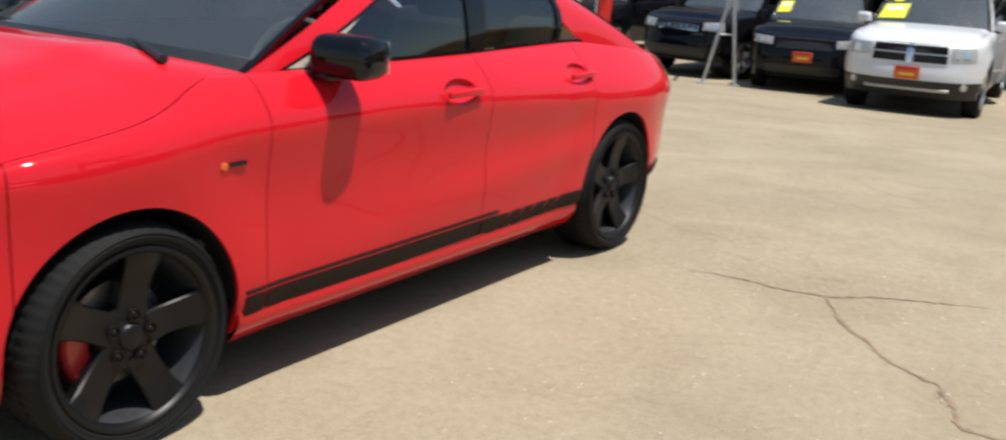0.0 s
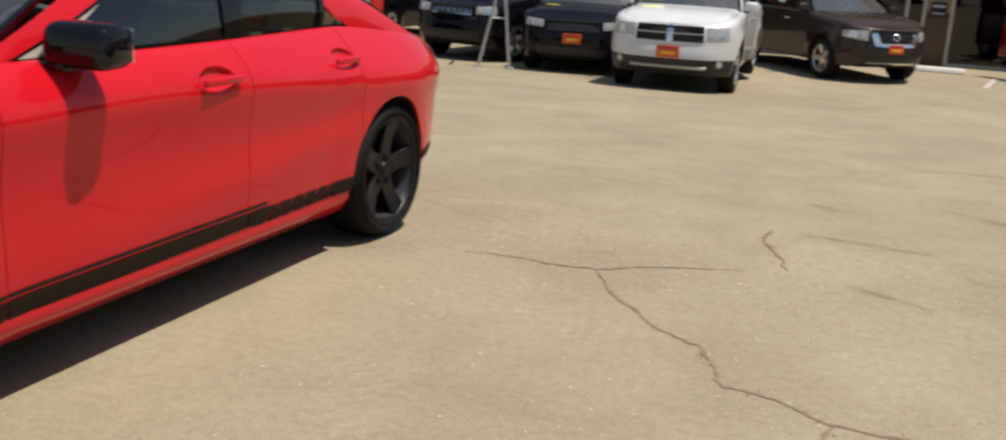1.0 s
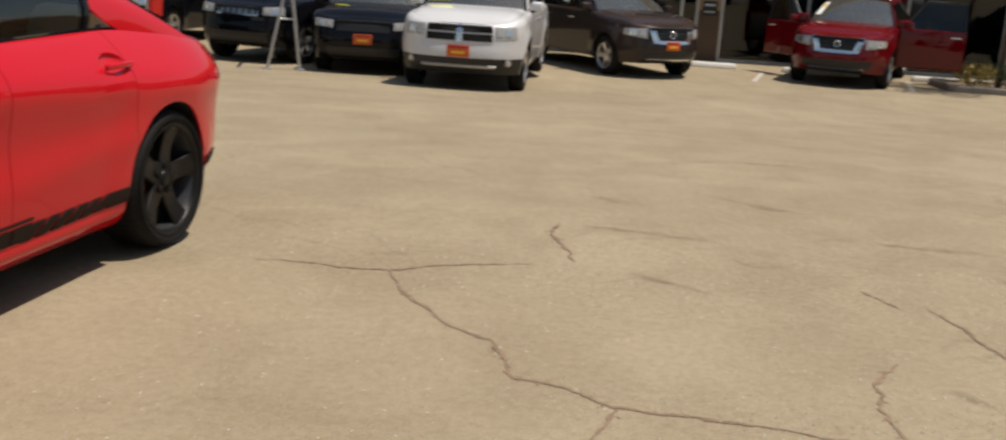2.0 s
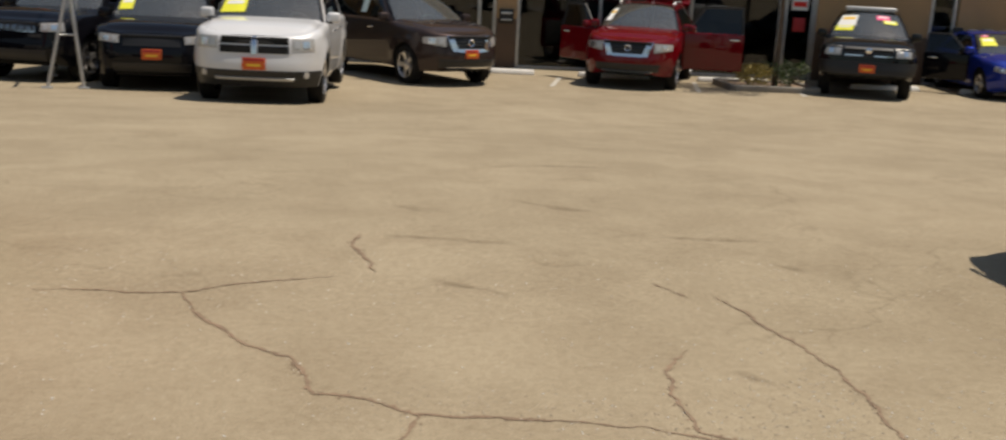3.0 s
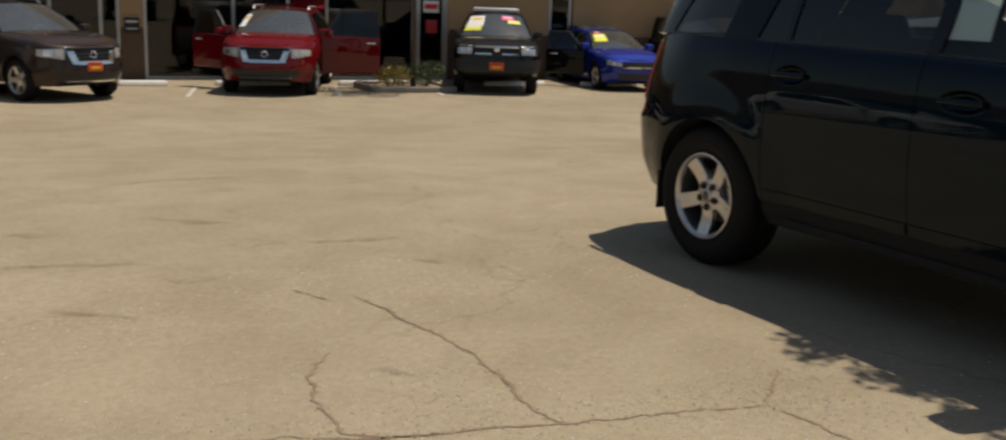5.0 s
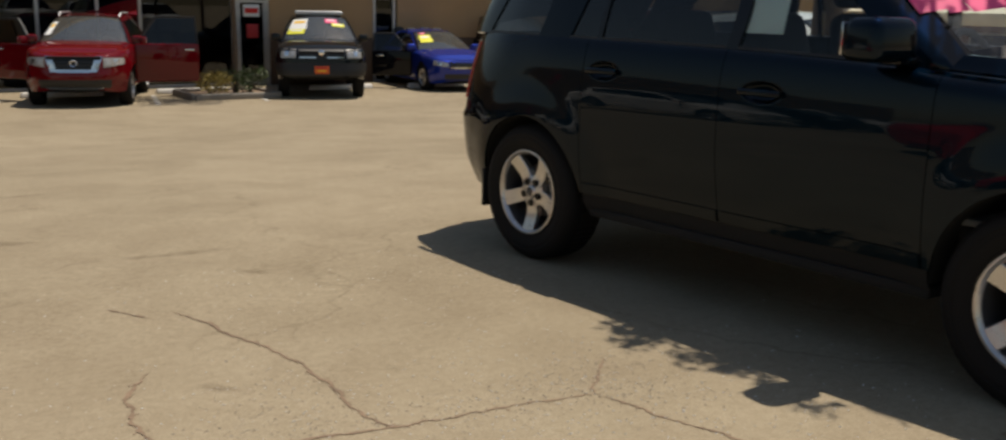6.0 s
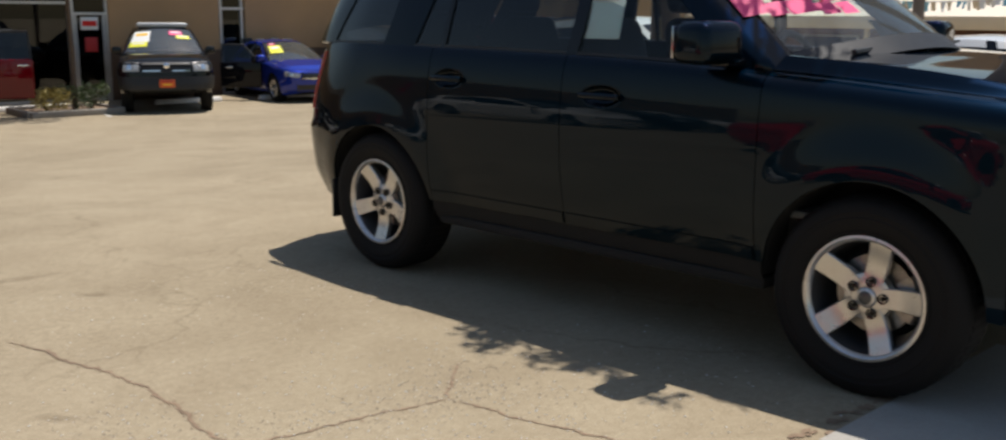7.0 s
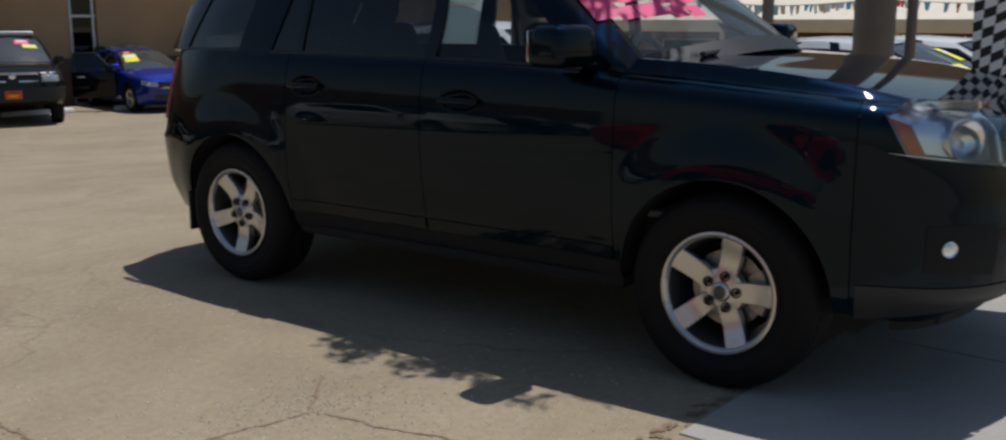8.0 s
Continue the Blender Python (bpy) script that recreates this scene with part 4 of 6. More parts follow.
        part("headlamp", sh.patch(f(s(3.14)), f(s(3.52)), lambda a: 0.70 - 0.07 * a, lambda a: 0.78 - 0.07 * a, 0.004, 10, 4), M["lamp"], root)
        part("fuel_flap", sh.patch(2 * sh.S - s(-0.24), 2 * sh.S - s(-0.06), 0.76, 0.90, 0.001, 6, 4, 0.002), M["red"], root) if side < 0 else None
    # nose: grille and lower intake
    part("grille", sh.patch(sh.S - 0.42, sh.S + 0.42, 0.46, 0.66, 0.004, 12, 4), M["trim"], root)
    part("lower_intake", sh.patch(sh.S - 0.62, sh.S + 0.62, 0.24, 0.36, 0.004, 12, 3), M["trim"], root)
    # wipers and cowl
    part("cowl", box((0.12, 1.05, 0.02), (2.38, 0, 1.004), 0.008), M["trim"], root)
    for y0, y1 in ((0.62, 0.10), (0.05, -0.48)):
        part("wiper", tube([(2.40, y0, 1.022), (2.30, (y0 + y1) / 2, 1.045), (2.25, y1, 1.058)], [0.014, 0.010, 0.006], 6), M["trim"], root)
    part("rear_mirror", box((0.03, 0.22, 0.06), (1.52, 0, 1.22), 0.015), M["dash"], root)
    return root


red_sedan()


# ---- the dark SUV ----
SUV = dict(
    half=0.995, tail=-1.06, nose=3.74, tail_round=0.82, nose_round=0.80, tail_power=2.65, nose_power=3.1, mid=1.2, floor=0.27,
    low=[(-1.1, 0.47), (-0.7, 0.33), (-0.4, 0.33), (0.3, 0.43), (1.4, 0.43), (2.3, 0.43), (3.2, 0.36), (3.55, 0.33), (3.74, 0.40)],
    top=[(-1.1, 1.205), (-0.6, 1.215), (0.3, 1.212), (1.4, 1.200), (2.0, 1.182), (2.3, 1.166), (2.5, 1.156), (2.65, 1.148), (2.9, 1.130), (3.14, 1.112), (3.3, 1.098), (3.55, 1.072), (3.74, 1.03)],
    side=[(0.33, 0.100), (0.43, 0.070), (0.52, 0.049), (0.62, 0.031), (0.72, 0.018), (0.80, 0.0135), (0.88, 0.0125), (0.96, 0.0145), (1.01, 0.0175), (1.06, 0.0225), (1.11, 0.030), (1.16, 0.042), (1.21, 0.060)],
    lean=[(-1.1, 0.13), (-0.8, 0.10), (-0.55, 0.085), (-0.2, 0.035), (0.2, 0.005), (0.5, 0.0)],
    front=[(0.33, 0.16), (0.45, 0.02), (0.62, 0.0), (0.75, 0.03), (0.90, 0.06), (1.05, 0.10)],
    rear=[(0.33, 0.10), (0.50, 0.0), (0.72, 0.0), (0.78, 0.06), (1.0, 0.06), (1.2, 0.09)],
    shoulder=[(2.2, 0.05), (2.4, 0.07), (3.4, 0.08), (3.74, 0.07)], tuck=[(0.0, 0.004), (2.0, 0.03), (2.4, 0.085), (3.3, 0.09), (3.74, 0.06)], flare=(0.024, 0.0, 0.22), lines=[(0.52, 0.3), (0.98, 0.75)], arches=[(2.775, 0.375, 0.425), (0.0, 0.375, 0.415)], seen=-1,
    gaps=[-0.66, 0.43, 1.32, 2.32, 3.26], gap_names=["rear_wing", "rear_door", "front_door", "front_wing"],
    handles=[(1.55, 1.030, 0.22), (0.58, 1.062, 0.21)], rise=0.056, rise_width=0.055, crown=0.008, nose_tuck=0.015,
    cabin=dict(A0=2.30, C0=-0.86, A1=1.62, C1=-0.50, roof_z=[(-0.5, 1.665), (-0.1, 1.735), (0.8, 1.745), (1.65, 1.70)],
               roof_y=[(-0.5, 0.64), (0.5, 0.74), (1.65, 0.70)], bow=0.26, bow_top=0.16, rear_bow=0.10, rear_bow_top=0.10, crown=0.05, bulge=0.02, v0=0.03, v1=0.84, trim="trim", wrap=0.87, cowl=0.10,
               front_glass="glass", rear_glass="tint",
               left={"tint": "glass_side"},
               edges=[("pillar", (2.30, 1.62), (2.14, 1.52)), ("glass_side", (2.14, 1.52), (1.355, 1.32)), ("black", (1.355, 1.32), (1.29, 1.255)),
                      ("tint", (1.29, 1.255), (0.50, 0.51)), ("black", (0.50, 0.51), (0.47, 0.48)), ("tint", (0.47, 0.48), (0.26, 0.42)), ("pillar", (0.26, 0.42), (0.0, 0.14)),
                      ("tint", (0.0, 0.14), (-0.55, -0.26)), ("pillar", (-0.55, -0.26), (-0.86, -0.50))]),
)


def dark_suv():
    d = SUV
    right = Vector((math.cos(radians(-176.3)), math.sin(radians(-176.3)), 0))
    at = Vector((3.567, 4.579, 0)) - right * 0.965
    root, sh, cell = car_body("dark_suv", "dark navy SUV with silver five-spoke wheels and window papers", "car", pose(*at, 0, 0, -86.31), d, M["navy"], 2)
    wheels(root, d, ("alloy_dark", "alloy"), 0.375, 0.229, 0.245, (4, -90), 2, 0.965)
    interior(root, d, M["seat_dark"], (1.43, 0.20), 0.72, 1.06)
    s = sh.s_at
    for flip in (1, 0):
        def u(x):
            return s(x) if not flip else 2 * sh.S - s(x)
        # door handles, lower cladding, wing lamps
        door_handle(root, sh, u(1.55), 1.030, M["navy"], 0.22)
        door_handle(root, sh, u(0.58), 1.062, M["navy"], 0.21)
        for a, b in ((2.315, 1.325), (1.315, 0.435)):
            part("sill_cladding", sh.patch(u(a - 0.003), u(b + 0.003), 0.435, 0.485, 0.006, 14, 2), M["navy"], root)
        rows = []
        for i in range(25):
            x = 0.42 + (2.34 - 0.42) * i / 24
            rows.append([sh.at(u(x), 0.43, o) + Vector((0, 0, z)) for o, z in ((-0.01, 0.0), (-0.02, -0.05), (-0.06, -0.11), (-0.20, -0.13))])
        part("sill_skirt", sheet(rows, (1.3, 0, 0.9), 0), M["dark"], root)
        part("tail_lamp", sh.patch(u(-1.05), u(-0.72), lambda a: 0.80 + 0.03 * a, lambda a: 1.17 - 0.01 * a, 0.010, 14, 6, 0.02), M["lens_red"], root)
        # headlamp: bowl, clear lens with bright rim, amber corner
        way = 1 if flip else -1

        def lamp_top(a):
            return 1.108 - 0.048 * (1 - smooth(0.0, 0.22, a)) - 0.010 * a

        def slant(a):
            return way * 0.075 * (1 - a)
        lamp = part("headlamp", sh.patch(u(3.415), u(3.685), lambda a: 0.930 - 0.050 * a, lamp_top, 0.002, 14, 8, 0.0, slant), M["lamp_edge"], root, "clear headlamp with amber corner")
        part("reflector", sh.patch(u(3.468), u(3.678), lambda a: 0.935 - 0.045 * a, lambda a: 1.072 - 0.012 * a, 0.008, 10, 5, 0.005, slant), M["lamp"], lamp)
        part("amber_lens", sh.patch(u(3.424), u(3.462), lambda a: 0.938 - 0.008 * a, lambda a: 1.052 + 0.02 * a, 0.012, 4, 5, 0.008, lambda a: way * 0.07), M["lens_orange"], lamp)
        for x, z, r in ((3.575, 0.980, 0.068),):
            bowl = lathe([(0.0, 0.002), (r * 0.3, 0.003), (r * 0.6, 0.010), (r * 0.85, 0.022), (r * 0.97, 0.032), (r, 0.031), (r, 0.0)], 28)
            c = sh.at(u(x), z, 0.006)
            out = (sh.at(u(x), z - 0.01, 0.1) - sh.at(u(x), z - 0.01, 0.0)).normalized()
            bowl.transform(Matrix.Translation(c) @ out.to_track_quat("Y", "Z").to_matrix().to_4x4())
            part("reflector_bowl", bowl, M["lamp"], lamp)
        part("lens", sh.patch(u(3.41), u(3.69), lambda a: 0.924 - 0.050 * a, lambda a: lamp_top(a) + 0.006, 0.038, 14, 6, 0.034, slant), M["lamp_clear"], lamp)
        for lo, hi in ((lambda a: lamp_top(a) - 0.030, lambda a: lamp_top(a) - 0.004), (lambda a: 0.928 - 0.050 * a, lambda a: 0.938 - 0.050 * a)):
            part("lamp_rim", sh.patch(u(3.417), u(3.682), lo, hi, 0.014, 16, 2, 0.012, slant), M["lamp"], lamp)
        fog = lathe([(0.0, 0.006), (0.014, 0.005), (0.024, 0.0), (0.028, 0.004), (0.032, -0.02)], 24)
        p = sh.at(u(3.55), 0.613, 0.008)
        n = (sh.at(u(3.55), 0.613, 0.1) - sh.at(u(3.55), 0.613, 0.0)).normalized()
        fog.transform(Matrix.Translation(p) @ n.to_track_quat("Y", "Z").to_matrix().to_4x4())
        part("fog_recess", sh.patch(u(3.49), u(3.66), lambda a: 0.53 - 0.02 * a, lambda a: 0.69, 0.004, 8, 5), M["dark"], root)
        part("fog_lamp", fog, M["lamp"], root)
        part("mud_flap", box((0.015, 0.22, 0.22), (-0.40, (-1 if flip else 1) * 0.86, 0.34), 0.004), M["trim"], root)
    for side in (1, -1):
        mirror(root, (2.13, side * 0.945, 1.272), side, M["navy"], (0.19, 0.25, 0.165))
        part("mirror_sail", cell((2.145, 1.525), (1.99, 1.56), 0.0, 0.34, -0.004, side, 4, 6, 0.006), M["gloss"], root)
        part("roof_bar", tube([(-0.6, side * 0.66, 1.745), (-0.5, side * 0.66, 1.80), (0.5, side * 0.69, 1.815), (1.3, side * 0.66, 1.79), (1.42, side * 0.66, 1.74)], 0.018, 8), M["trim"], root)
    # grille with bars and plate
    part("grille", sh.patch(sh.S - 0.50, sh.S + 0.50, 0.80, 1.02, 0.004, 14, 4), M["trim"], root)
    for z in (0.84, 0.91, 0.98):
        part("grille_bar", sh.patch(sh.S - 0.49, sh.S + 0.49, z - 0.018, z + 0.018, 0.022, 14, 2, 0.02), M["chrome"], root)
    part("lower_intake", sh.patch(sh.S - 0.55, sh.S + 0.55, 0.42, 0.60, 0.004, 12, 3), M["trim"], root)
    part("front_valance", sh.patch(s(3.42), 2 * sh.S - s(3.42), 0.29, 0.44, -0.040, 30, 3, 0.0), M["dark"], root)
    part("bumper_lip", sh.patch(s(3.28), 2 * sh.S - s(3.28), lambda a: 0.340 + 0.06 * math.sin(math.pi * a), 0.470, 0.006, 40, 5, 0.01), M["trim"], root, "black plastic lower bumper edge")
    # wipers
    for y0, y1 in ((-0.60, 0.02), (0.10, 0.62)):
        part("wiper", tube([(2.50, y0, 1.235), (2.47, (y0 + y1) / 2, 1.25), (2.43, y1, 1.262)], [0.013, 0.010, 0.006], 6), M["trim"], root)
    # papers inside the front side window, pink banner behind the windscreen
    c = Vector((1.460, -0.835, 1.43))
    p = part("window_paper", box((0.205, 0.004, 0.33), c, 0.001, 1, Matrix.Rotation(radians(-14), 4, "X")), M["paper"], root, "pale green buyers' paper sheet")
    for k in range(7):
        part("print_bar", box((0.14, 0.006, 0.008), c + Vector((0, -0.008 + 0.008 * (k - 3), 0.105 - 0.032 * k)), 0.001, 1), M["frame_alu"], p)
    rnd = random.Random(12)
    for k in range(4):
        q = -0.95
        while q < -0.42 + 0.06 * k:
            w = rnd.uniform(0.10, 0.20)
            v = 0.30 + 0.105 * k + rnd.uniform(-0.012, 0.012) - 0.16 * (q + 0.9)
            part("windscreen_lettering", cell(q, q + w, v, v + rnd.uniform(0.08, 0.11), -0.004, 1, 4, 2, 0.0, "front"), M["sticker_pink"], root, "pink painted strokes on the windscreen")
            q += w + rnd.uniform(-0.03, 0.012)
    part("exhaust_pipe", tube([(-1.05, -0.5, 0.33), (-0.6, -0.5, 0.35)], 0.03, 10), M["steel"], root)
    return root


dark_suv()


# ---- ground ----
def ground_mesh():
    bm = bmesh.new()
    xs = [-400, -150, -60, -30] + [-20 + i for i in range(0, 58)] + [48, 70, 160, 400]
    ys = [-400, -150, -60, -30, -15] + [-8 + 0.8 * i for i in range(0, 45)] + [32, 45, 80, 160, 400]
    grid = [[bm.verts.new((x, y, ground_z(x, y))) for y in ys] for x in xs]
    for a, b in zip(grid, grid[1:]):
        for j in range(len(ys) - 1):
            bm.faces.new((a[j], b[j], b[j + 1], a[j + 1]))
    return bm


ground = single("ground", ground_mesh(), M["asphalt"], "sun-bleached tan asphalt lot with cracks and tyre marks", "ground", kind="structure")


def crack(points, width, seed):
    """A ragged crack filled with dirt, along a line on the ground, thinning to its ends."""
    rnd = random.Random(seed)
    pts = [Vector((*p, 0)) for p in points]
    fine = []
    for a, b in zip(pts, pts[1:]):
        k = max(2, int((b - a).length / 0.02))
        fine += [a.lerp(b, i / k) for i in range(k)]
    fine.append(pts[-1])
    bm = bmesh.new()
    last, drift = None, 0.0
    for i, p in enumerate(fine):
        d = (fine[min(i + 1, len(fine) - 1)] - fine[max(i - 1, 0)]).normalized()
        n = Vector((-d.y, d.x, 0))
        drift = 0.8 * drift + rnd.uniform(-0.009, 0.009)
        t = i / (len(fine) - 1)
        w = 0.85 * width * (0.3 + 0.7 * min(1, 6 * t, 6 * (1 - t))) * rnd.uniform(0.45, 1.45)
        c = p + n * drift
        pair = [bm.verts.new((*(c + n * s * w * rnd.uniform(0.3, 0.8)).xy, ground_z(c.x, c.y) + 0.0025)) for s in (1, -1)]
        if last:
            bm.faces.new((last[0], last[1], pair[1], pair[0]))
        last = pair
        # crumbs broken off the edges
        for s in (1, -1):
            if rnd.random() < 0.45:
                o = c + n * s * w * rnd.uniform(0.6, 1.7)
                r = w * rnd.uniform(0.15, 0.5)
                bm.faces.new([bm.verts.new((o.x + r * rnd.uniform(0.5, 1.3) * math.cos(a), o.y + r * rnd.uniform(0.5, 1.3) * math.sin(a), ground_z(o.x, o.y) + 0.002)) for a in (0.3, 1.7, 2.9, 4.1, 5.3)])
    part("crack", bm, M["crack"], ground)


crack([(-1.42, 4.42), (-1.21, 4.44), (-1.0, 4.40), (-0.77, 4.42), (-0.54, 4.58), (-0.31, 4.65), (-0.12, 4.72)], 0.010, 1)
crack([(-0.77, 4.42), (-0.61, 4.08), (-0.39, 3.79), (-0.21, 3.65), (-0.14, 3.42), (-0.11, 3.32), (0.02, 3.29), (0.24, 3.165), (0.44, 3.15), (0.72, 3.12), (0.96, 3.09)], 0.016, 2)
crack([(0.25, 3.16), (0.20, 3.04), (0.18, 2.92), (0.16, 2.75)], 0.014, 3)
crack([(-0.05, 5.64), (-0.09, 5.34), (0.01, 5.05), (0.05, 4.82)], 0.018, 4)
crack([(1.29, 3.79), (1.15, 3.56), (1.12, 3.36), (1.14, 3.18), (1.13, 3.05), (1.24, 2.97), (1.42, 2.94)], 0.014, 5)
crack([(1.36, 4.72), (1.42, 4.60), (1.49, 4.49)], 0.010, 6)
crack([(1.61, 4.53), (1.69, 4.24), (1.74, 3.98), (1.82, 3.63), (1.83, 3.34), (1.80, 3.02), (1.84, 2.88)], 0.016, 7)
crack([(0.96, 3.09), (1.20, 2.98), (1.42, 2.94), (1.63, 2.91), (1.84, 2.88), (2.10, 2.84), (2.32, 2.82), (2.60, 2.77)], 0.013, 8)
crack([(2.60, 2.77), (2.64, 2.58), (2.69, 2.33), (2.80, 2.05)], 0.010, 9)
crack([(2.60, 2.77), (2.73, 2.92), (2.86, 3.05)], 0.014, 10)


def streaks():
    """Faint dark smears left by tyres and old sealant, lying across the aisle."""
    lines = [
        [(-0.02, 5.64), (0.16, 5.56), (0.42, 5.54), (0.65, 5.47), (0.91, 5.59)], [(0.83, 5.13), (0.90, 5.01), (1.14, 5.07)],
        [(1.24, 5.56), (1.50, 5.74), (1.83, 5.69), (2.17, 5.68), (2.48, 5.51)], [(2.02, 5.21), (2.18, 5.07), (2.36, 4.99)],
        [(2.38, 4.84), (2.50, 4.84), (2.52, 4.66), (2.46, 4.47)], [(1.37, 3.60), (1.48, 3.51), (1.55, 3.38)], [(0.29, 4.69), (0.47, 4.60), (0.70, 4.44)],
        [(-0.93, 4.73), (-0.85, 4.68), (-0.72, 4.72)],
        [(0.56, 8.18), (1.33, 8.63), (2.05, 8.63)], [(0.81, 6.91), (1.15, 6.55), (1.46, 6.42)], [(0.02, 6.47), (0.48, 6.30)]]
    for k, line in enumerate(lines):
        t = [i / (len(line) - 1) for i in range(len(line))]
        along, across = spline(list(zip(t, [p[0] for p in line]))), spline(list(zip(t, [p[1] for p in line])))
        bm = bmesh.new()
        layer = bm.verts.layers.float.new("thickness")
        wide = 0.075 if line[0][1] < 6 else 0.12
        last = None
        for i in range(41):
            u = i / 40
            x, y = along(u), across(u)
            ends = math.sin(math.pi * u)
            w = wide * ends ** 0.5 * (0.7 + 0.3 * math.sin(9 * u + k)) + 0.004
            row = []
            for q in (-1, -0.5, 0, 0.5, 1):
                v = bm.verts.new((x, y + w * q, ground_z(x, y + w * q) + 0.003))
                v[layer] = ends * (1 - q * q)
                row.append(v)
            if last:
                for a in range(4):
                    bm.faces.new((last[a], row[a], row[a + 1], last[a + 1]))
            last = row
        part("smear", bm, M["smear"], ground)


streaks()


def loose_grit():
    """Crumbs of broken asphalt strewn along the cracks and the worn ground by the dark SUV."""
    rnd = random.Random(31)
    lines = [((0.96, 3.09), (0.02, 3.29)), ((1.6, 3.5), (1.45, 2.95)), ((1.9, 2.95), (2.6, 2.77)), ((2.6, 2.77), (2.86, 3.05)), ((2.45, 3.0), (2.9, 2.55)), ((0.96, 3.09), (1.9, 2.95))]
    bm = bmesh.new()
    for k in range(1500):
        a, b = lines[k % len(lines)]
        t = rnd.random()
        x, y = a[0] + (b[0] - a[0]) * t + rnd.gauss(0, 0.13), a[1] + (b[1] - a[1]) * t + rnd.gauss(0, 0.11)
        e = rnd.uniform(0.0015, 0.0045)
        z = ground_z(x, y) + 0.001
        ring = [bm.verts.new((x + e * rnd.uniform(0.6, 1.3) * math.cos(w), y + e * rnd.uniform(0.6, 1.3) * math.sin(w), z)) for w in (0.2, 1.5, 2.8, 4.0, 5.2)]
        tip = bm.verts.new((x + e * rnd.uniform(-0.4, 0.4), y + e * rnd.uniform(-0.4, 0.4), z + e * rnd.uniform(0.6, 1.2)))
        for p, q in zip(ring, ring[1:] + ring[:1]):
            bm.faces.new((p, q, tip))
    single("loose_grit", bm, M["grit"], "pale crumbs of broken asphalt strewn along the cracks", "grit", kind="stuff")


loose_grit()


def pavement():
    """Pale concrete slabs in front of the dark SUV, with a dirty joint along the asphalt."""
    root = thing("pavement", pose(0, 0, 0), "pale concrete slabs beside the asphalt", "pavement", kind="structure")
    for i in range(4):
        x0 = 3.27 + i * 1.5
        bm = bmesh.new()
        pts = [(x0, -2.4), (x0 + 1.485, -2.4), (x0 + 1.485, 1.70 + 0.02), (x0, 1.67)]
        lo = [bm.verts.new((x, y, -0.02)) for x, y in pts]
        hi = [bm.verts.new((x, y, 0.006)) for x, y in pts]
        bm.faces.new(hi)
        for k in range(4):
            bm.faces.new((lo[k], lo[(k + 1) % 4], hi[(k + 1) % 4], hi[k]))
        part("slab", bm, M["concrete"], root)
    rnd = random.Random(5)
    bm = bmesh.new()
    for k in range(60):
        x = 3.1 + rnd.random() * 0.9
        p = Vector((x, 1.72 + rnd.gauss(0, 0.02), 0.004))
        r = rnd.uniform(0.008, 0.03)
        vs = [bm.verts.new(p + Vector((r * math.cos(a) * rnd.uniform(0.5, 1.2), r * math.sin(a) * rnd.uniform(0.3, 0.7), 0.0005 * k / 60))) for a in [2 * math.pi * j / 7 for j in range(7)]]
        bm.faces.new(vs)
    tagged(part("joint_dirt", bm, M["crack"], root), kind="stuff")


pavement()


def pebbles():
    """Loose grit scattered on the asphalt near the aisle."""
    rnd = random.Random(8)
    bm = bmesh.new()
    for k in range(2600):
        x, y = (rnd.uniform(-1.6, 3.3), rnd.uniform(1.6, 5.2)) if k % 2 else (rnd.gauss(2.2, 0.75), rnd.gauss(2.5, 0.5))
        r = rnd.uniform(0.0015, 0.0048)
        c = Vector((x, y, ground_z(x, y) + r * 0.4))
        vs = [bm.verts.new(c + Vector((r * rnd.uniform(0.7, 1.3) * dx, r * rnd.uniform(0.7, 1.3) * dy, r * dz))) for dx, dy, dz in ((1, 0, 0), (-0.5, 0.86, 0), (-0.5, -0.86, 0), (0, 0, 0.9))]
        for f in ((0, 1, 3), (1, 2, 3), (2, 0, 3)):
            bm.faces.new([vs[i] for i in f])
    single("loose_grit", bm, M["white_block"], "pale loose grit scattered on the asphalt", "gravel", kind="stuff")


pebbles()


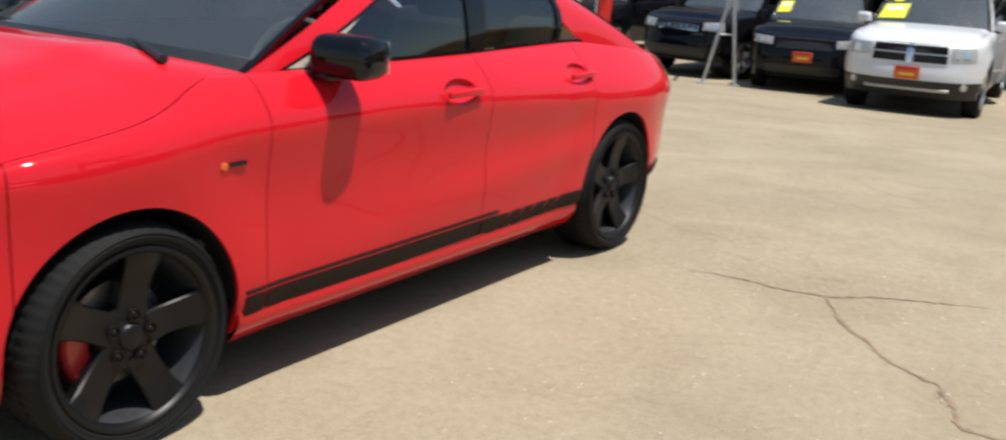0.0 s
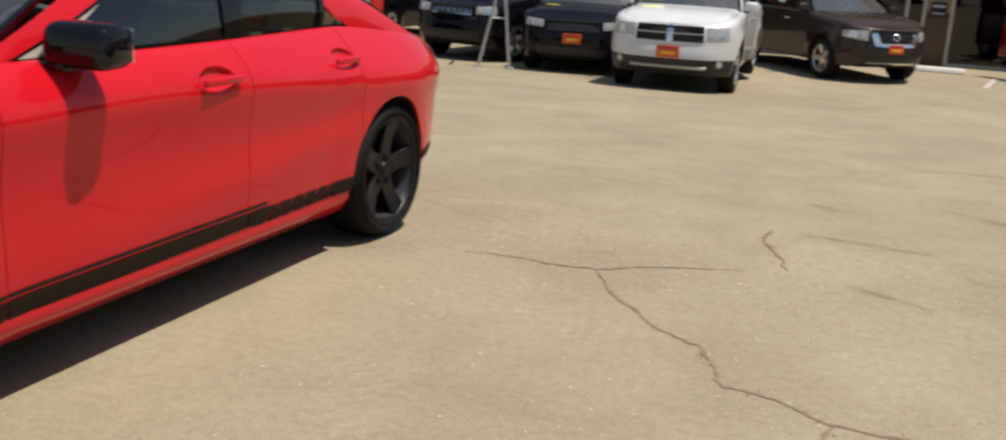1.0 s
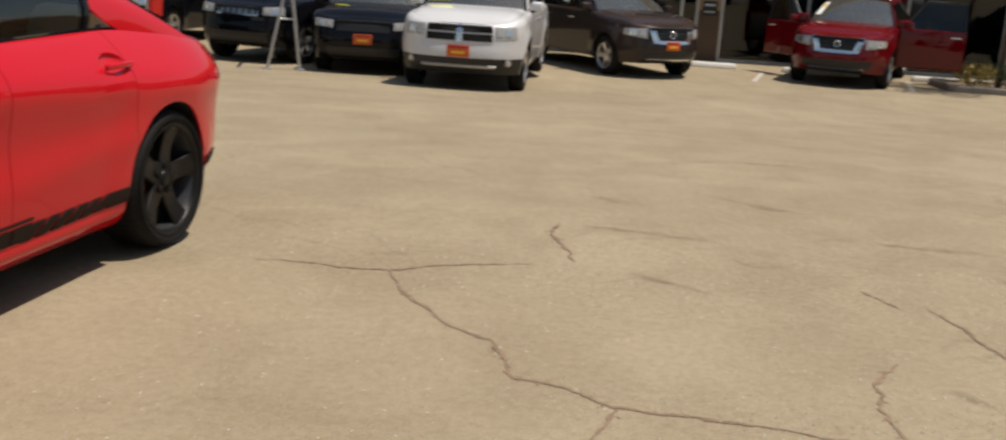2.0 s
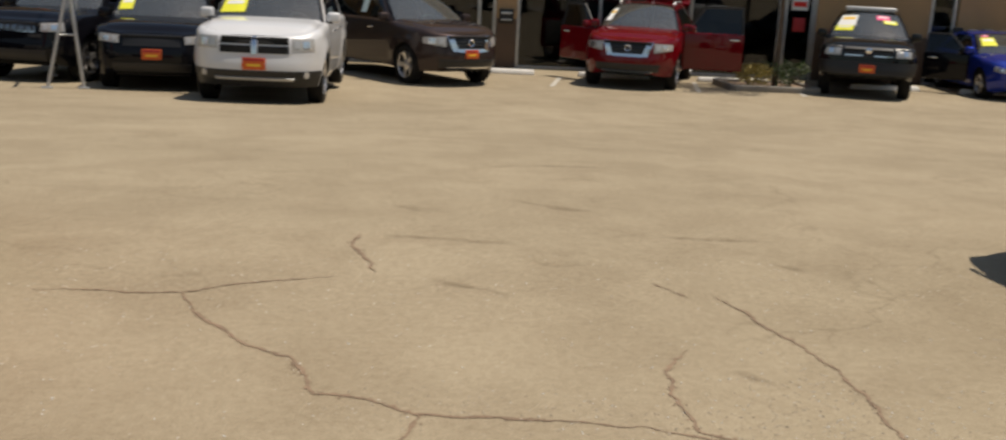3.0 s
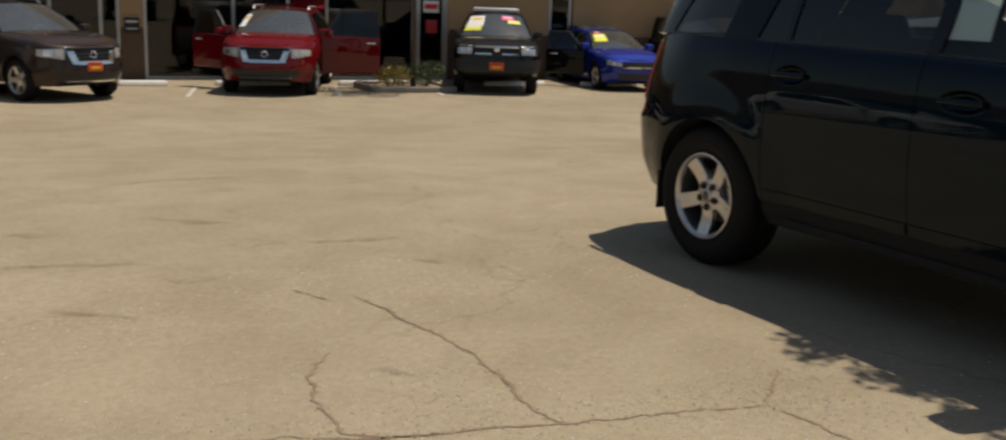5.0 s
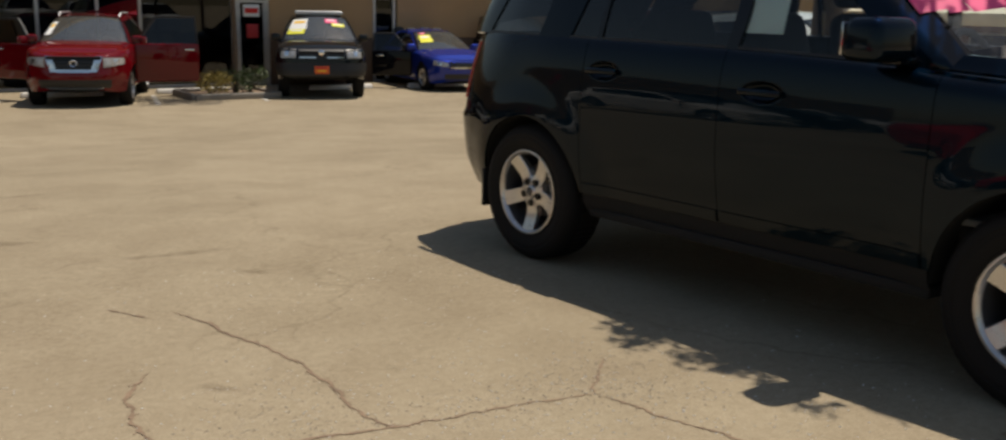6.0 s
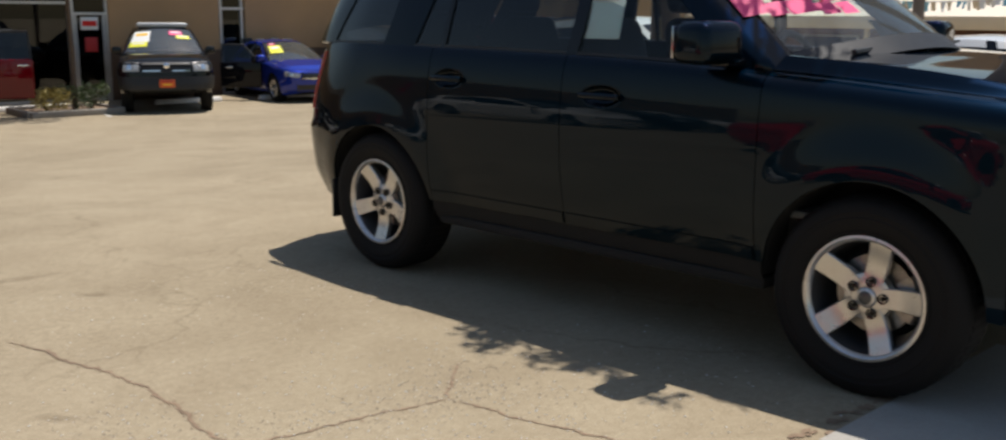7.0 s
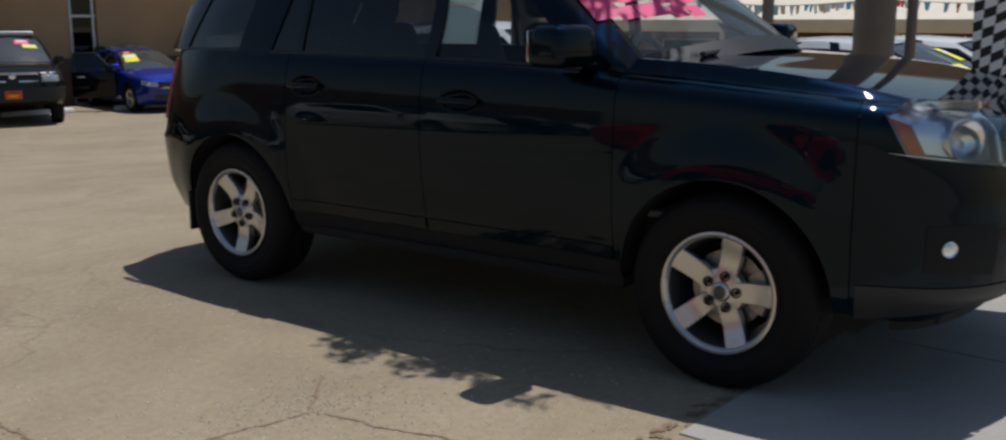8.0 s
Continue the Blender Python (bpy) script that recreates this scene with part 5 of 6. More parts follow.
# ---- the shop front behind the parked row ----
def building():
    y0, z0 = 25.4, -0.80
    wall = thing("wall_north", pose(0, y0, z0), "brown stucco shop front with glazed bays", "wall", kind="structure")

    def slab(x0, x1, a, b, mat="stucco", depth=0.3, name="wall_panel", y=0.0):
        return part(name, box((x1 - x0, depth, b - a), ((x0 + x1) / 2, y + depth / 2, (a + b) / 2), 0.006, 1), M[mat], wall)
    for x0, x1 in ((2.36, 2.86), (10.35, 13.25), (14.0, 60.0), (-40, -14)):
        slab(x0, x1, 1.25, 4.6)
        slab(x0, x1, 0.0, 1.246, "stucco_dark", 0.31, y=-0.01)
    for x0, x1 in ((-14, 2.36), (2.86, 9.45), (9.45, 10.35), (13.25, 14.0)):
        slab(x0, x1, 3.0, 4.6)
    slab(-40, 60, -0.1, 0.06, "stucco_dark", 0.34, "plinth", -0.03)
    # glazed bays: frames and panes
    def bay(x0, x1, posts, tag, rail=None):
        root = thing(tag, pose(0, y0, z0), "aluminium shop window with dark glass", "window", kind="structure")
        for x in posts:
            part("window_frame", box((0.07, 0.10, 3.0), (x, 0.10, 1.5), 0.006, 1), M["frame_alu"], root)
        for z in (0.10, 2.4, 2.97) if rail is None else rail:
            part("window_frame", box((x1 - x0, 0.09, 0.07), ((x0 + x1) / 2, 0.10, z), 0.006, 1), M["frame_alu"], root)
        for a, b in zip(posts, posts[1:]):
            part("pane", box((b - a - 0.07, 0.012, 2.9), ((a + b) / 2, 0.10, 1.5), 0.0), M["shop_glass"], root)
    bay(-14, 2.36, [-13.9, -11.6, -9.3, -7.0, -4.7, -2.4, -0.2, 0.9, 1.95, 2.32], "window_1")
    bay(2.86, 9.45, [2.90, 4.90, 6.2, 7.16, 9.41], "window_2")
    bay(9.45, 10.35, [9.50, 10.32], "door_1", (0.10, 2.15, 2.97))
    bay(13.25, 14.0, [13.32, 13.92], "window_3", (0.10, 2.30, 2.97))
    for x in (9.575, 10.245):
        slab(x - 0.03, x + 0.03, 0.10, 2.15, "frame_alu", 0.05, "door_frame", 0.07)
    slab(9.525, 10.295, 0.10, 0.34, "frame_alu", 0.05, "door_frame", 0.075)
    # shop rooms behind the glass; their shade is put into the dark brown
    back = thing("shop_room", pose(0, y0, z0), "shop interior behind the glass, coloured dark for its shade", "wall", kind="structure")
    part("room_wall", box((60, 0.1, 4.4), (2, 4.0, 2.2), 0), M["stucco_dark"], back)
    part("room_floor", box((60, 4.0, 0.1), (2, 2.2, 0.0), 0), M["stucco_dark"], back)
    part("room_ceiling", box((60, 4.0, 0.1), (2, 2.2, 4.3), 0), M["stucco"], back)
    # notices in the door and a sign on the pier
    door = thing("door_notice", pose(9.9, y0 + 0.08, z0), "red and white notice behind the door glass", "sign")
    part("notice", box((0.42, 0.01, 0.30), (0, 0, 1.92), 0.003), M["sticker_white"], door)
    part("notice", box((0.34, 0.01, 0.12), (0, -0.012, 1.92), 0.003), M["flag_red"], door)
    part("notice", box((0.30, 0.01, 0.34), (0.02, -0.002, 1.42), 0.003), M["plate_red"], door)
    sign = thing("pier_sign", pose(2.60, y0 - 0.03, z0), "dark letter box with pale bars on the pier", "sign")
    part("letter_box", box((0.34, 0.05, 0.34), (0, 0, 1.30), 0.01), M["trim"], sign)
    part("print_bar", box((0.26, 0.01, 0.05), (0, -0.03, 1.38), 0.004), M["frame_alu"], sign)
    part("print_bar", box((0.26, 0.01, 0.03), (0, -0.03, 1.22), 0.004), M["frame_alu"], sign)
    # parapet band
    slab(-40, 60, 4.6, 4.9, "fascia", 0.5, "cornice", -0.1)


building()


def wheel_stop(x, y, turn=0.0):
    single("wheel_stop", box((1.7, 0.16, 0.12), (0, 0, 0.06), 0.03, 2, None, (0.97, 0.6)), M["white_block"], "white painted concrete wheel stop on the asphalt", "wheel stop", "wheel stops", m=pose(x, y, ground_z(x, y) - 0.003, 0, 0, turn))


for x, y in ((2.3, 23.7), (5.0, 23.75), (7.8, 23.7), (11.4, 23.5), (14.0, 23.3)):
    wheel_stop(x, y)


def bay_line(x0, y0, x1, y1):
    a, b = Vector((x0, y0)), Vector((x1, y1))
    n = Vector((-(b - a).y, (b - a).x)).normalized() * 0.05
    bm = bmesh.new()
    rows = []
    for i in range(9):
        c = a.lerp(b, i / 8)
        rows.append([Vector((*(c + n * s), ground_z(c.x, c.y) + 0.006)) for s in (1, -1)])
    sheet(rows, (0, 0, -50), 0, bm)
    part("bay_line", bm, M["line"], ground)


for x in (3.2, 6.3, 8.6):
    bay_line(x, 21.2, x + 0.5, 23.4)


# ---- parked cars, farther off ----
def spec(wb, half, nose, tail, low, belt, hood, brow, roof, tyre, cabin_front=0.55, lean=0.72, rear=None, rear_lean=0.12, nose_power=3.4, nose_round=0.7, roof_half=0.70, tail_round=0.55):
    """Measures of a plain car or SUV, from its wheelbase, heights and widths."""
    A0 = wb - cabin_front
    C0 = tail + 0.25 if rear is None else rear
    A1, C1 = A0 - lean, C0 + rear_lean
    arch = tyre + 0.05
    B = (A0 + C0) / 2 + 0.12
    tip = wb + nose
    return dict(
        half=half, tail=tail, nose=tip, tail_round=tail_round, nose_round=nose_round, tail_power=2.9, nose_power=nose_power, mid=(tip + tail) / 2, floor=low - 0.04,
        low=[(tail, low + 0.12), (tail + 0.4, low), (wb, low), (tip - 0.3, low - 0.02), (tip, low + 0.05)],
        top=[(tail, belt - 0.03), (tail + 0.4, belt), (A0 - 0.6, belt - 0.01), (A0, belt - 0.035), (A0 + 0.25, belt - 0.045), (wb + 0.15, hood - 0.01), (tip - 0.42, hood - 0.045), (tip - 0.2, brow + 0.015), (tip - 0.08, brow - 0.005), (tip, brow - 0.035)],
        side=[(low, 0.07), (low + 0.12, 0.035), (0.58, 0.012), (0.74, 0.002), (0.84, 0.0), (0.92, 0.008), (belt - 0.06, 0.032), (belt, 0.062), (belt + 0.05, 0.1)],
        front=[(low, 0.14), (low + 0.10, 0.035), (0.46, 0.0), (0.60, 0.004), (0.70, 0.028), (brow - 0.16, 0.050), (brow - 0.04, 0.085), (brow, 0.12)],
        rear=[(low, 0.10), (low + 0.15, 0.0), (0.75, 0.0), (belt, 0.07)],
        shoulder=[(tail, 0.06), (A0 - 0.2, 0.05), (A0 + 0.25, 0.11), (tip - 0.3, 0.10), (tip, 0.06)], tuck=[(tail, 0.04), (A0 - 0.2, 0.02), (A0 + 0.25, 0.10), (tip - 0.3, 0.10), (tip, 0.05)],
        flare=(0.028, 0.0, 0.20), arches=[(wb, tyre, arch), (0.0, tyre, arch)], crown=0.03, rise=0.035, rise_width=0.10, nose_tuck=0.03,
        cabin=dict(A0=A0, C0=C0, A1=A1, C1=C1, roof_z=[(C1, roof - 0.05), ((A1 + C1) / 2, roof), (A1, roof - 0.04)], roof_y=[(C1, roof_half - 0.04), ((A1 + C1) / 2, roof_half), (A1, roof_half - 0.04)],
                   bow=0.22, bow_top=0.14, crown=0.04, bulge=0.02, v0=0.04, v1=0.86, rear_glass="tint", front_glass="glass_far",
                   edges=[("pillar", (A0, A1), (A0 - 0.14, A1 - 0.08)), ("tint", (A0 - 0.14, A1 - 0.08), (B, B - 0.05)), ("black", (B, B - 0.05), (B - 0.1, B - 0.14)),
                          ("tint", (B - 0.1, B - 0.14), (C0 + 0.35, C1 + 0.25)), ("pillar", (C0 + 0.35, C1 + 0.25), (C0, C1))]),
    )


def far_car(name, label, category, at, heading, d, mat, tyre, style=("alloy_dark", "alloy"), face=None, inside=True):
    """A parked car with cabin, wheels and mirrors; at is the ground under the middle of its front axle."""
    wb = d["arches"][0][0]
    a = radians(heading)
    x, y = at[0] - wb * math.cos(a), at[1] - wb * math.sin(a)
    root, sh, cell = car_body(name, label, category, pose(x, y, ground_z(*at), 0, 0, heading) @ Matrix.Diagonal((1, 1, 1.04 if at[1] > 15 else 1, 1)), d, mat, 1)
    wheels(root, d, style, tyre, tyre * 0.66, 0.24, (90, 60), 1, (face or d["half"] - 0.03))
    if inside:
        interior(root, d, M["seat_dark"], (d["cabin"]["A0"] - 1.1, d["cabin"]["A0"] - 2.0), d["floor"] + 0.40, sh.top(d["cabin"]["A0"]) - 0.12)
    A0 = d["cabin"]["A0"]
    for side in (1, -1):
        mirror(root, (A0 - 0.16, side * (d["half"] - 0.06), sh.top(A0) + 0.08), side, mat if mat is not M["silver"] else M["silver"], (0.13, 0.22, 0.16), True)
        for x in (A0 - 0.75, A0 - 1.75):
            s = sh.s_at(x)
            p = sh.at(s if side > 0 else 2 * sh.S - s, sh.top(x) - 0.17, 0.012)
            part("door_handle", box((0.20, 0.03, 0.03), p, 0.012), M["chrome"] if name in ("silver_suv", "brown_suv", "maroon_suv") else mat, root)
    return root, sh, cell


def lamps(root, sh, s_out, s_in, lo0, hi0, lo1, hi1, mat="lamp_far"):
    """A pair of headlamps on the nose: bowl behind, clear lens before; the distances run from the nose's middle."""
    for sgn in (1, -1):
        a, b = sh.S + sgn * s_out, sh.S + sgn * s_in
        lamp = part("headlamp", sh.patch(a, b, lambda t: lo0 + (lo1 - lo0) * t, lambda t: hi0 + (hi1 - hi0) * t, 0.006, 8, 3), M[mat], root)
        k = (hi0 - lo0) * 0.22
        part("lamp_bowl", sh.patch(a + (b - a) * 0.25, a + (b - a) * 0.55, (lo0 + lo1) / 2 + k, (hi0 + hi1) / 2 - k, 0.010, 4, 2, 0.006), M["lamp"], lamp)
        part("lamp_bowl", sh.patch(a + (b - a) * 0.68, a + (b - a) * 0.9, (lo0 + lo1) / 2 + k, (hi0 + hi1) / 2 - k, 0.010, 4, 2, 0.006), M["frame_alu"], lamp)


def stickers(root, cell, items):
    for q0, q1, v0, v1, mat in items:
        p = part("windscreen_sticker", cell(q0, q1, v0, v1, -0.006, 1, 6, 3, 0.0, "front"), M[mat], root)
        if mat != "ink":
            part("print_bar", cell(q0 + (q1 - q0) * 0.15, q1 - (q1 - q0) * 0.15, v0 + (v1 - v0) * 0.55, v0 + (v1 - v0) * 0.8, -0.009, 1, 4, 1, 0.0, "front"), M["plate_yellow" if mat == "sticker_white" else "sticker_white"], p)


def nose_x(sh, z):
    return sh.at(sh.S, z, 0.0).x


def silver_suv():
    d = spec(3.04, 0.96, 0.92, -1.05, 0.30, 1.18, 1.12, 1.02, 1.80, 0.385, nose_power=2.9, nose_round=0.85, lean=0.80, roof_half=0.68)
    root, sh, cell = far_car("silver_suv", "silver-white SUV with a crosshair grille and paper plate", "car", (-1.98, 16.40), -91.5, d, M["silver"], 0.385)
    lamps(root, sh, 0.95, 0.56, 0.80, 0.97, 0.80, 0.97)
    part("grille", sh.patch(sh.S - 0.53, sh.S + 0.53, 0.74, 0.99, 0.004, 12, 4), M["silver"], root)
    for s0, s1 in ((-0.51, -0.05), (0.05, 0.51)):
        for z0, z1 in ((0.755, 0.858), (0.880, 0.980)):
            part("grille_opening", sh.patch(sh.S + s0, sh.S + s1, z0, z1, 0.010, 8, 2, 0.01), M["dark"], root)
    part("grille_cross", sh.patch(sh.S - 0.035, sh.S + 0.035, 0.74, 0.99, 0.024, 2, 4, 0.02), M["chrome"], root)
    part("lower_intake", sh.patch(sh.S - 1.12, sh.S + 1.12, 0.28, 0.515, 0.008, 22, 3), M["trim"], root)
    part("bumper_bar", sh.patch(sh.S - 0.58, sh.S + 0.58, 0.375, 0.410, 0.03, 12, 2, 0.03), M["galvanised"], root)
    for sgn in (1, -1):
        fog = lathe([(0, 0.01), (0.045, 0.008), (0.055, -0.02)], 16)
        n = (sh.at(sh.S + sgn * 0.78, 0.46, 0.1) - sh.at(sh.S + sgn * 0.78, 0.46, 0)).normalized()
        fog.transform(Matrix.Translation(sh.at(sh.S + sgn * 0.78, 0.46, 0.012)) @ n.to_track_quat("Y", "Z").to_matrix().to_4x4())
        part("fog_lamp", fog, M["lamp_far"], root)
    plate(root, (nose_x(sh, 0.61) + 0.012, 0, 0.61), w=0.34, h=0.17)
    stickers(root, cell, [(-0.93, -0.44, 0.12, 0.42, "sticker_yellow"), (-0.80, -0.62, 0.47, 0.62, "sticker_yellow")])


silver_suv()


def trapezoid_nose(root, sh):
    """Dark trapezoid grille in a wide bright surround, lower bright bar."""
    part("grille", sh.patch(sh.S - 0.42, sh.S + 0.42, 0.70, 0.935, 0.006, 12, 4), M["trim"], root)
    for z in (0.76, 0.82, 0.88):
        part("grille_bar", sh.patch(sh.S - 0.36, sh.S + 0.36, z - 0.008, z + 0.008, 0.012, 8, 1, 0.01), M["gloss"], root)
    for sgn in (1, -1):
        part("grille_surround", sh.patch(sh.S + sgn * 0.29, sh.S + sgn * 0.42, 0.665, 0.955, 0.020, 4, 6, 0.02, sgn * 0.13), M["chrome"], root)
    part("grille_surround", sh.patch(sh.S - 0.31, sh.S + 0.31, 0.655, 0.715, 0.020, 8, 2, 0.02), M["chrome"], root)
    lamps(root, sh, 1.04, 0.56, 0.80, 0.915, 0.745, 0.93)
    part("lower_intake", sh.patch(sh.S - 0.70, sh.S + 0.70, 0.36, 0.52, 0.004, 12, 3), M["trim"], root)
    part("bumper_bar", sh.patch(sh.S - 0.55, sh.S + 0.55, 0.34, 0.375, 0.012, 12, 2, 0.02), M["chrome"], root)
    em = lathe([(0.045, 0.0), (0.06, 0.012), (0.07, 0.0)], 20)
    em.transform(Matrix.Translation((nose_x(sh, 0.82) + 0.012, 0, 0.82)) @ Matrix.Rotation(radians(-90), 4, "Z"))
    part("emblem_ring", em, M["chrome"], root)


def brown_suv():
    d = spec(2.90, 0.98, 0.93, -1.10, 0.30, 1.17, 1.10, 1.00, 1.66, 0.37, nose_round=0.95, nose_power=2.5, lean=0.80, roof_half=0.66)
    root, sh, cell = far_car("brown_suv", "dark brown SUV with a bright grille surround", "car", (0.98, 21.15), -57, d, M["brown"], 0.37)
    trapezoid_nose(root, sh)
    plate(root, (nose_x(sh, 0.62) + 0.012, 0, 0.62))
    for side in (1, -1):
        part("roof_rail_bar", tube([(0.0, side * 0.60, 1.64), (0.1, side * 0.60, 1.71), (1.3, side * 0.60, 1.71), (1.4, side * 0.60, 1.64)], 0.016, 6), M["galvanised"], root)
    part("window_paper", box((0.20, 0.006, 0.26), (1.35, -0.93, 1.38), 0.001, 1, Matrix.Rotation(radians(-20), 4, "X")), M["paper"], root)


brown_suv()


def open_door(root, hinge, angle, mat, length=1.05, side=1, z0=0.42, z1=1.12, top=1.58):
    """A swung-out side door: shell, window frame with pane, inner trim, handle."""
    holder = new("open_door")
    holder.parent = root
    holder.matrix_basis = Matrix.Translation(hinge) @ Matrix.Rotation(radians(angle), 4, "Z")
    part("door_shell", box((length, 0.09, z1 - z0), (-length / 2, 0, (z0 + z1) / 2), 0.03, 3), mat, holder)
    part("door_trim", box((length - 0.12, 0.05, z1 - z0 - 0.1), (-length / 2, -side * 0.05, (z0 + z1) / 2), 0.02, 2), M["dash"], holder)
    part("window_frame", tube([(-0.05, 0, z1), (-0.45, -side * 0.10, top), (-length + 0.05, -side * 0.12, top), (-length + 0.03, 0, z1)], 0.025, 8), M["trim"], holder)
    rows = [[Vector((-0.08, 0, z1)), Vector((-0.46, -side * 0.10, top))], [Vector((-length + 0.05, 0, z1)), Vector((-length + 0.06, -side * 0.12, top))]]
    part("pane", sheet(rows), M["tint"], holder)
    part("handle", box((0.20, 0.03, 0.03), (-length + 0.2, side * 0.06, z1 - 0.12), 0.01), M["chrome"], holder)
    mirror(holder, (-0.16, side * 0.06, z1 + 0.07), side, mat, (0.12, 0.20, 0.15), False)


def maroon_suv():
    d = spec(2.90, 0.98, 0.93, -1.10, 0.30, 1.17, 1.10, 1.00, 1.66, 0.37, nose_round=0.95, nose_power=2.5, lean=0.80, roof_half=0.66)
    root, sh, cell = far_car("maroon_suv", "dark red SUV with open doors and raised tailgate", "car", (5.02, 21.95), -111, d, M["maroon"], 0.37)
    trapezoid_nose(root, sh)
    open_door(root, (2.25, -0.96, 0.0), 58, M["maroon"], 1.05, -1)
    open_door(root, (2.25, 0.96, 0.0), -78, M["maroon"], 1.28, 1, 0.38, 1.14, 1.66)
    # raised tailgate above the roof
    rows = []
    for i in range(7):
        t = i / 6
        rows.append([Vector((-0.75 - 0.95 * t, 0.72 * q, 1.70 + 0.52 * math.sin(t * 1.7) - 0.05 * q * q)) for q in [k / 4 - 1 for k in range(9)]])
    part("tailgate", sheet(rows, (0, 0, 0), 0.06), M["maroon"], root)
    for side in (1, -1):
        part("roof_rail_bar", tube([(0.0, side * 0.60, 1.64), (0.1, side * 0.60, 1.71), (1.3, side * 0.60, 1.71), (1.4, side * 0.60, 1.64)], 0.018, 6), M["galvanised"], root)
    stickers(root, cell, [(-0.95, -0.80, 0.25, 0.75, "sticker_white")])


maroon_suv()


def pickup():
    d = spec(3.10, 0.97, 0.88, -1.15, 0.42, 1.19, 1.14, 1.05, 1.70, 0.40, cabin_front=0.72, lean=0.66, rear=0.55, rear_lean=0.12, nose_power=3.8, nose_round=0.6, roof_half=0.64)
    root, sh, cell = far_car("pickup_truck", "dark grey pickup truck with stickers in its windscreen", "truck", (10.15, 21.9), -113, d, M["truck_grey"], 0.40, ("alloy_dark", "alloy_dark"))
    part("grille", sh.patch(sh.S - 0.50, sh.S + 0.50, 0.84, 1.04, 0.006, 10, 4), M["trim"], root)
    for s0, s1 in ((-0.48, -0.12), (0.12, 0.48)):
        part("grille_bar", sh.patch(sh.S + s0, sh.S + s1, 0.86, 0.89, 0.02, 6, 1, 0.02), M["chrome"], root)
    lamps(root, sh, 0.92, 0.56, 0.86, 1.04, 0.86, 1.04)
    em = lathe([(0.0, 0.02), (0.05, 0.015), (0.065, 0.0)], 16)
    em.transform(Matrix.Translation((nose_x(sh, 0.97) + 0.012, 0, 0.97)) @ Matrix.Rotation(radians(-90), 4, "Z"))
    part("emblem", em, M["chrome"], root)
    part("bumper", sh.patch(sh.S - 1.05, sh.S + 1.05, 0.50, 0.76, 0.05, 16, 4, 0.05), M["trim"], root)
    plate(root, (nose_x(sh, 0.62) + 0.065, 0, 0.62))
    stickers(root, cell, [(-0.92, -0.40, 0.40, 0.85, "sticker_white"), (-0.92, -0.44, 0.22, 0.40, "sticker_yellow"), (0.20, 0.62, 0.66, 0.86, "sticker_pink"), (0.40, 0.80, 0.52, 0.66, "sticker_yellow")])
    part("sun_visor", box((0.42, 1.10, 0.10), (d["cabin"]["A1"] - 0.30, 0, 1.765), 0.035, 3), M["silver"], root, "pale roof panel")
    part("bed_cover", box((1.55, 1.62, 0.05), (-0.35, 0, 1.22), 0.02), M["trim"], root)


pickup()


def blue_sedan():
    d = spec(2.60, 0.85, 0.84, -0.95, 0.20, 0.94, 0.86, 0.76, 1.36, 0.315, cabin_front=0.48, lean=0.92, rear=-0.45, rear_lean=0.55, nose_power=2.8, nose_round=0.9, roof_half=0.58)
    root, sh, cell = far_car("blue_sedan", "metallic blue sedan with a yellow windscreen sticker", "car", (13.95, 22.4), -98, d, M["blue"], 0.315)
    part("grille", sh.patch(sh.S - 0.42, sh.S + 0.42, 0.58, 0.68, 0.006, 10, 3), M["trim"], root)
    part("grille_bar", sh.patch(sh.S - 0.44, sh.S + 0.44, 0.54, 0.585, 0.014, 10, 2, 0.02), M["chrome"], root)
    lamps(root, sh, 0.86, 0.46, 0.62, 0.73, 0.58, 0.68)
    part("lower_intake", sh.patch(sh.S - 0.55, sh.S + 0.55, 0.26, 0.42, 0.004, 10, 3), M["trim"], root)
    stickers(root, cell, [(-0.85, -0.40, 0.35, 0.75, "sticker_yellow"), (-0.78, -0.55, 0.78, 0.9, "sticker_pink")])
    open_door(root, (1.95, -0.86, 0.0), 62, M["black_car"], 1.0, -1, 0.30, 0.90, 1.30)


blue_sedan()


def dark_jeep():
    d = spec(2.92, 0.97, 0.86, -1.05, 0.30, 1.17, 1.12, 1.02, 1.75, 0.385, nose_power=3.0, nose_round=0.7)
    root, sh, cell = far_car("black_suv", "black SUV with a seven-slot bright grille", "car", (-6.15, 19.0), -104, d, M["black_car"], 0.385)
    for k in range(7):
        c = sh.S + (k - 3) * 0.125
        part("grille_slot", sh.patch(c - 0.045, c + 0.045, 0.82, 0.97, 0.012, 2, 3, 0.015), M["chrome"], root)
        part("grille_opening", sh.patch(c - 0.028, c + 0.028, 0.84, 0.95, 0.018, 2, 2, 0.004), M["dark"], root)
    lamps(root, sh, 0.92, 0.52, 0.84, 0.99, 0.84, 0.97)
    part("lower_intake", sh.patch(sh.S - 0.60, sh.S + 0.60, 0.36, 0.55, 0.004, 10, 3), M["trim"], root)
    stickers(root, cell, [(-0.85, -0.45, 0.45, 0.85, "plate_orange"), (0.2, 0.5, 0.35, 0.6, "sticker_yellow")])


dark_jeep()


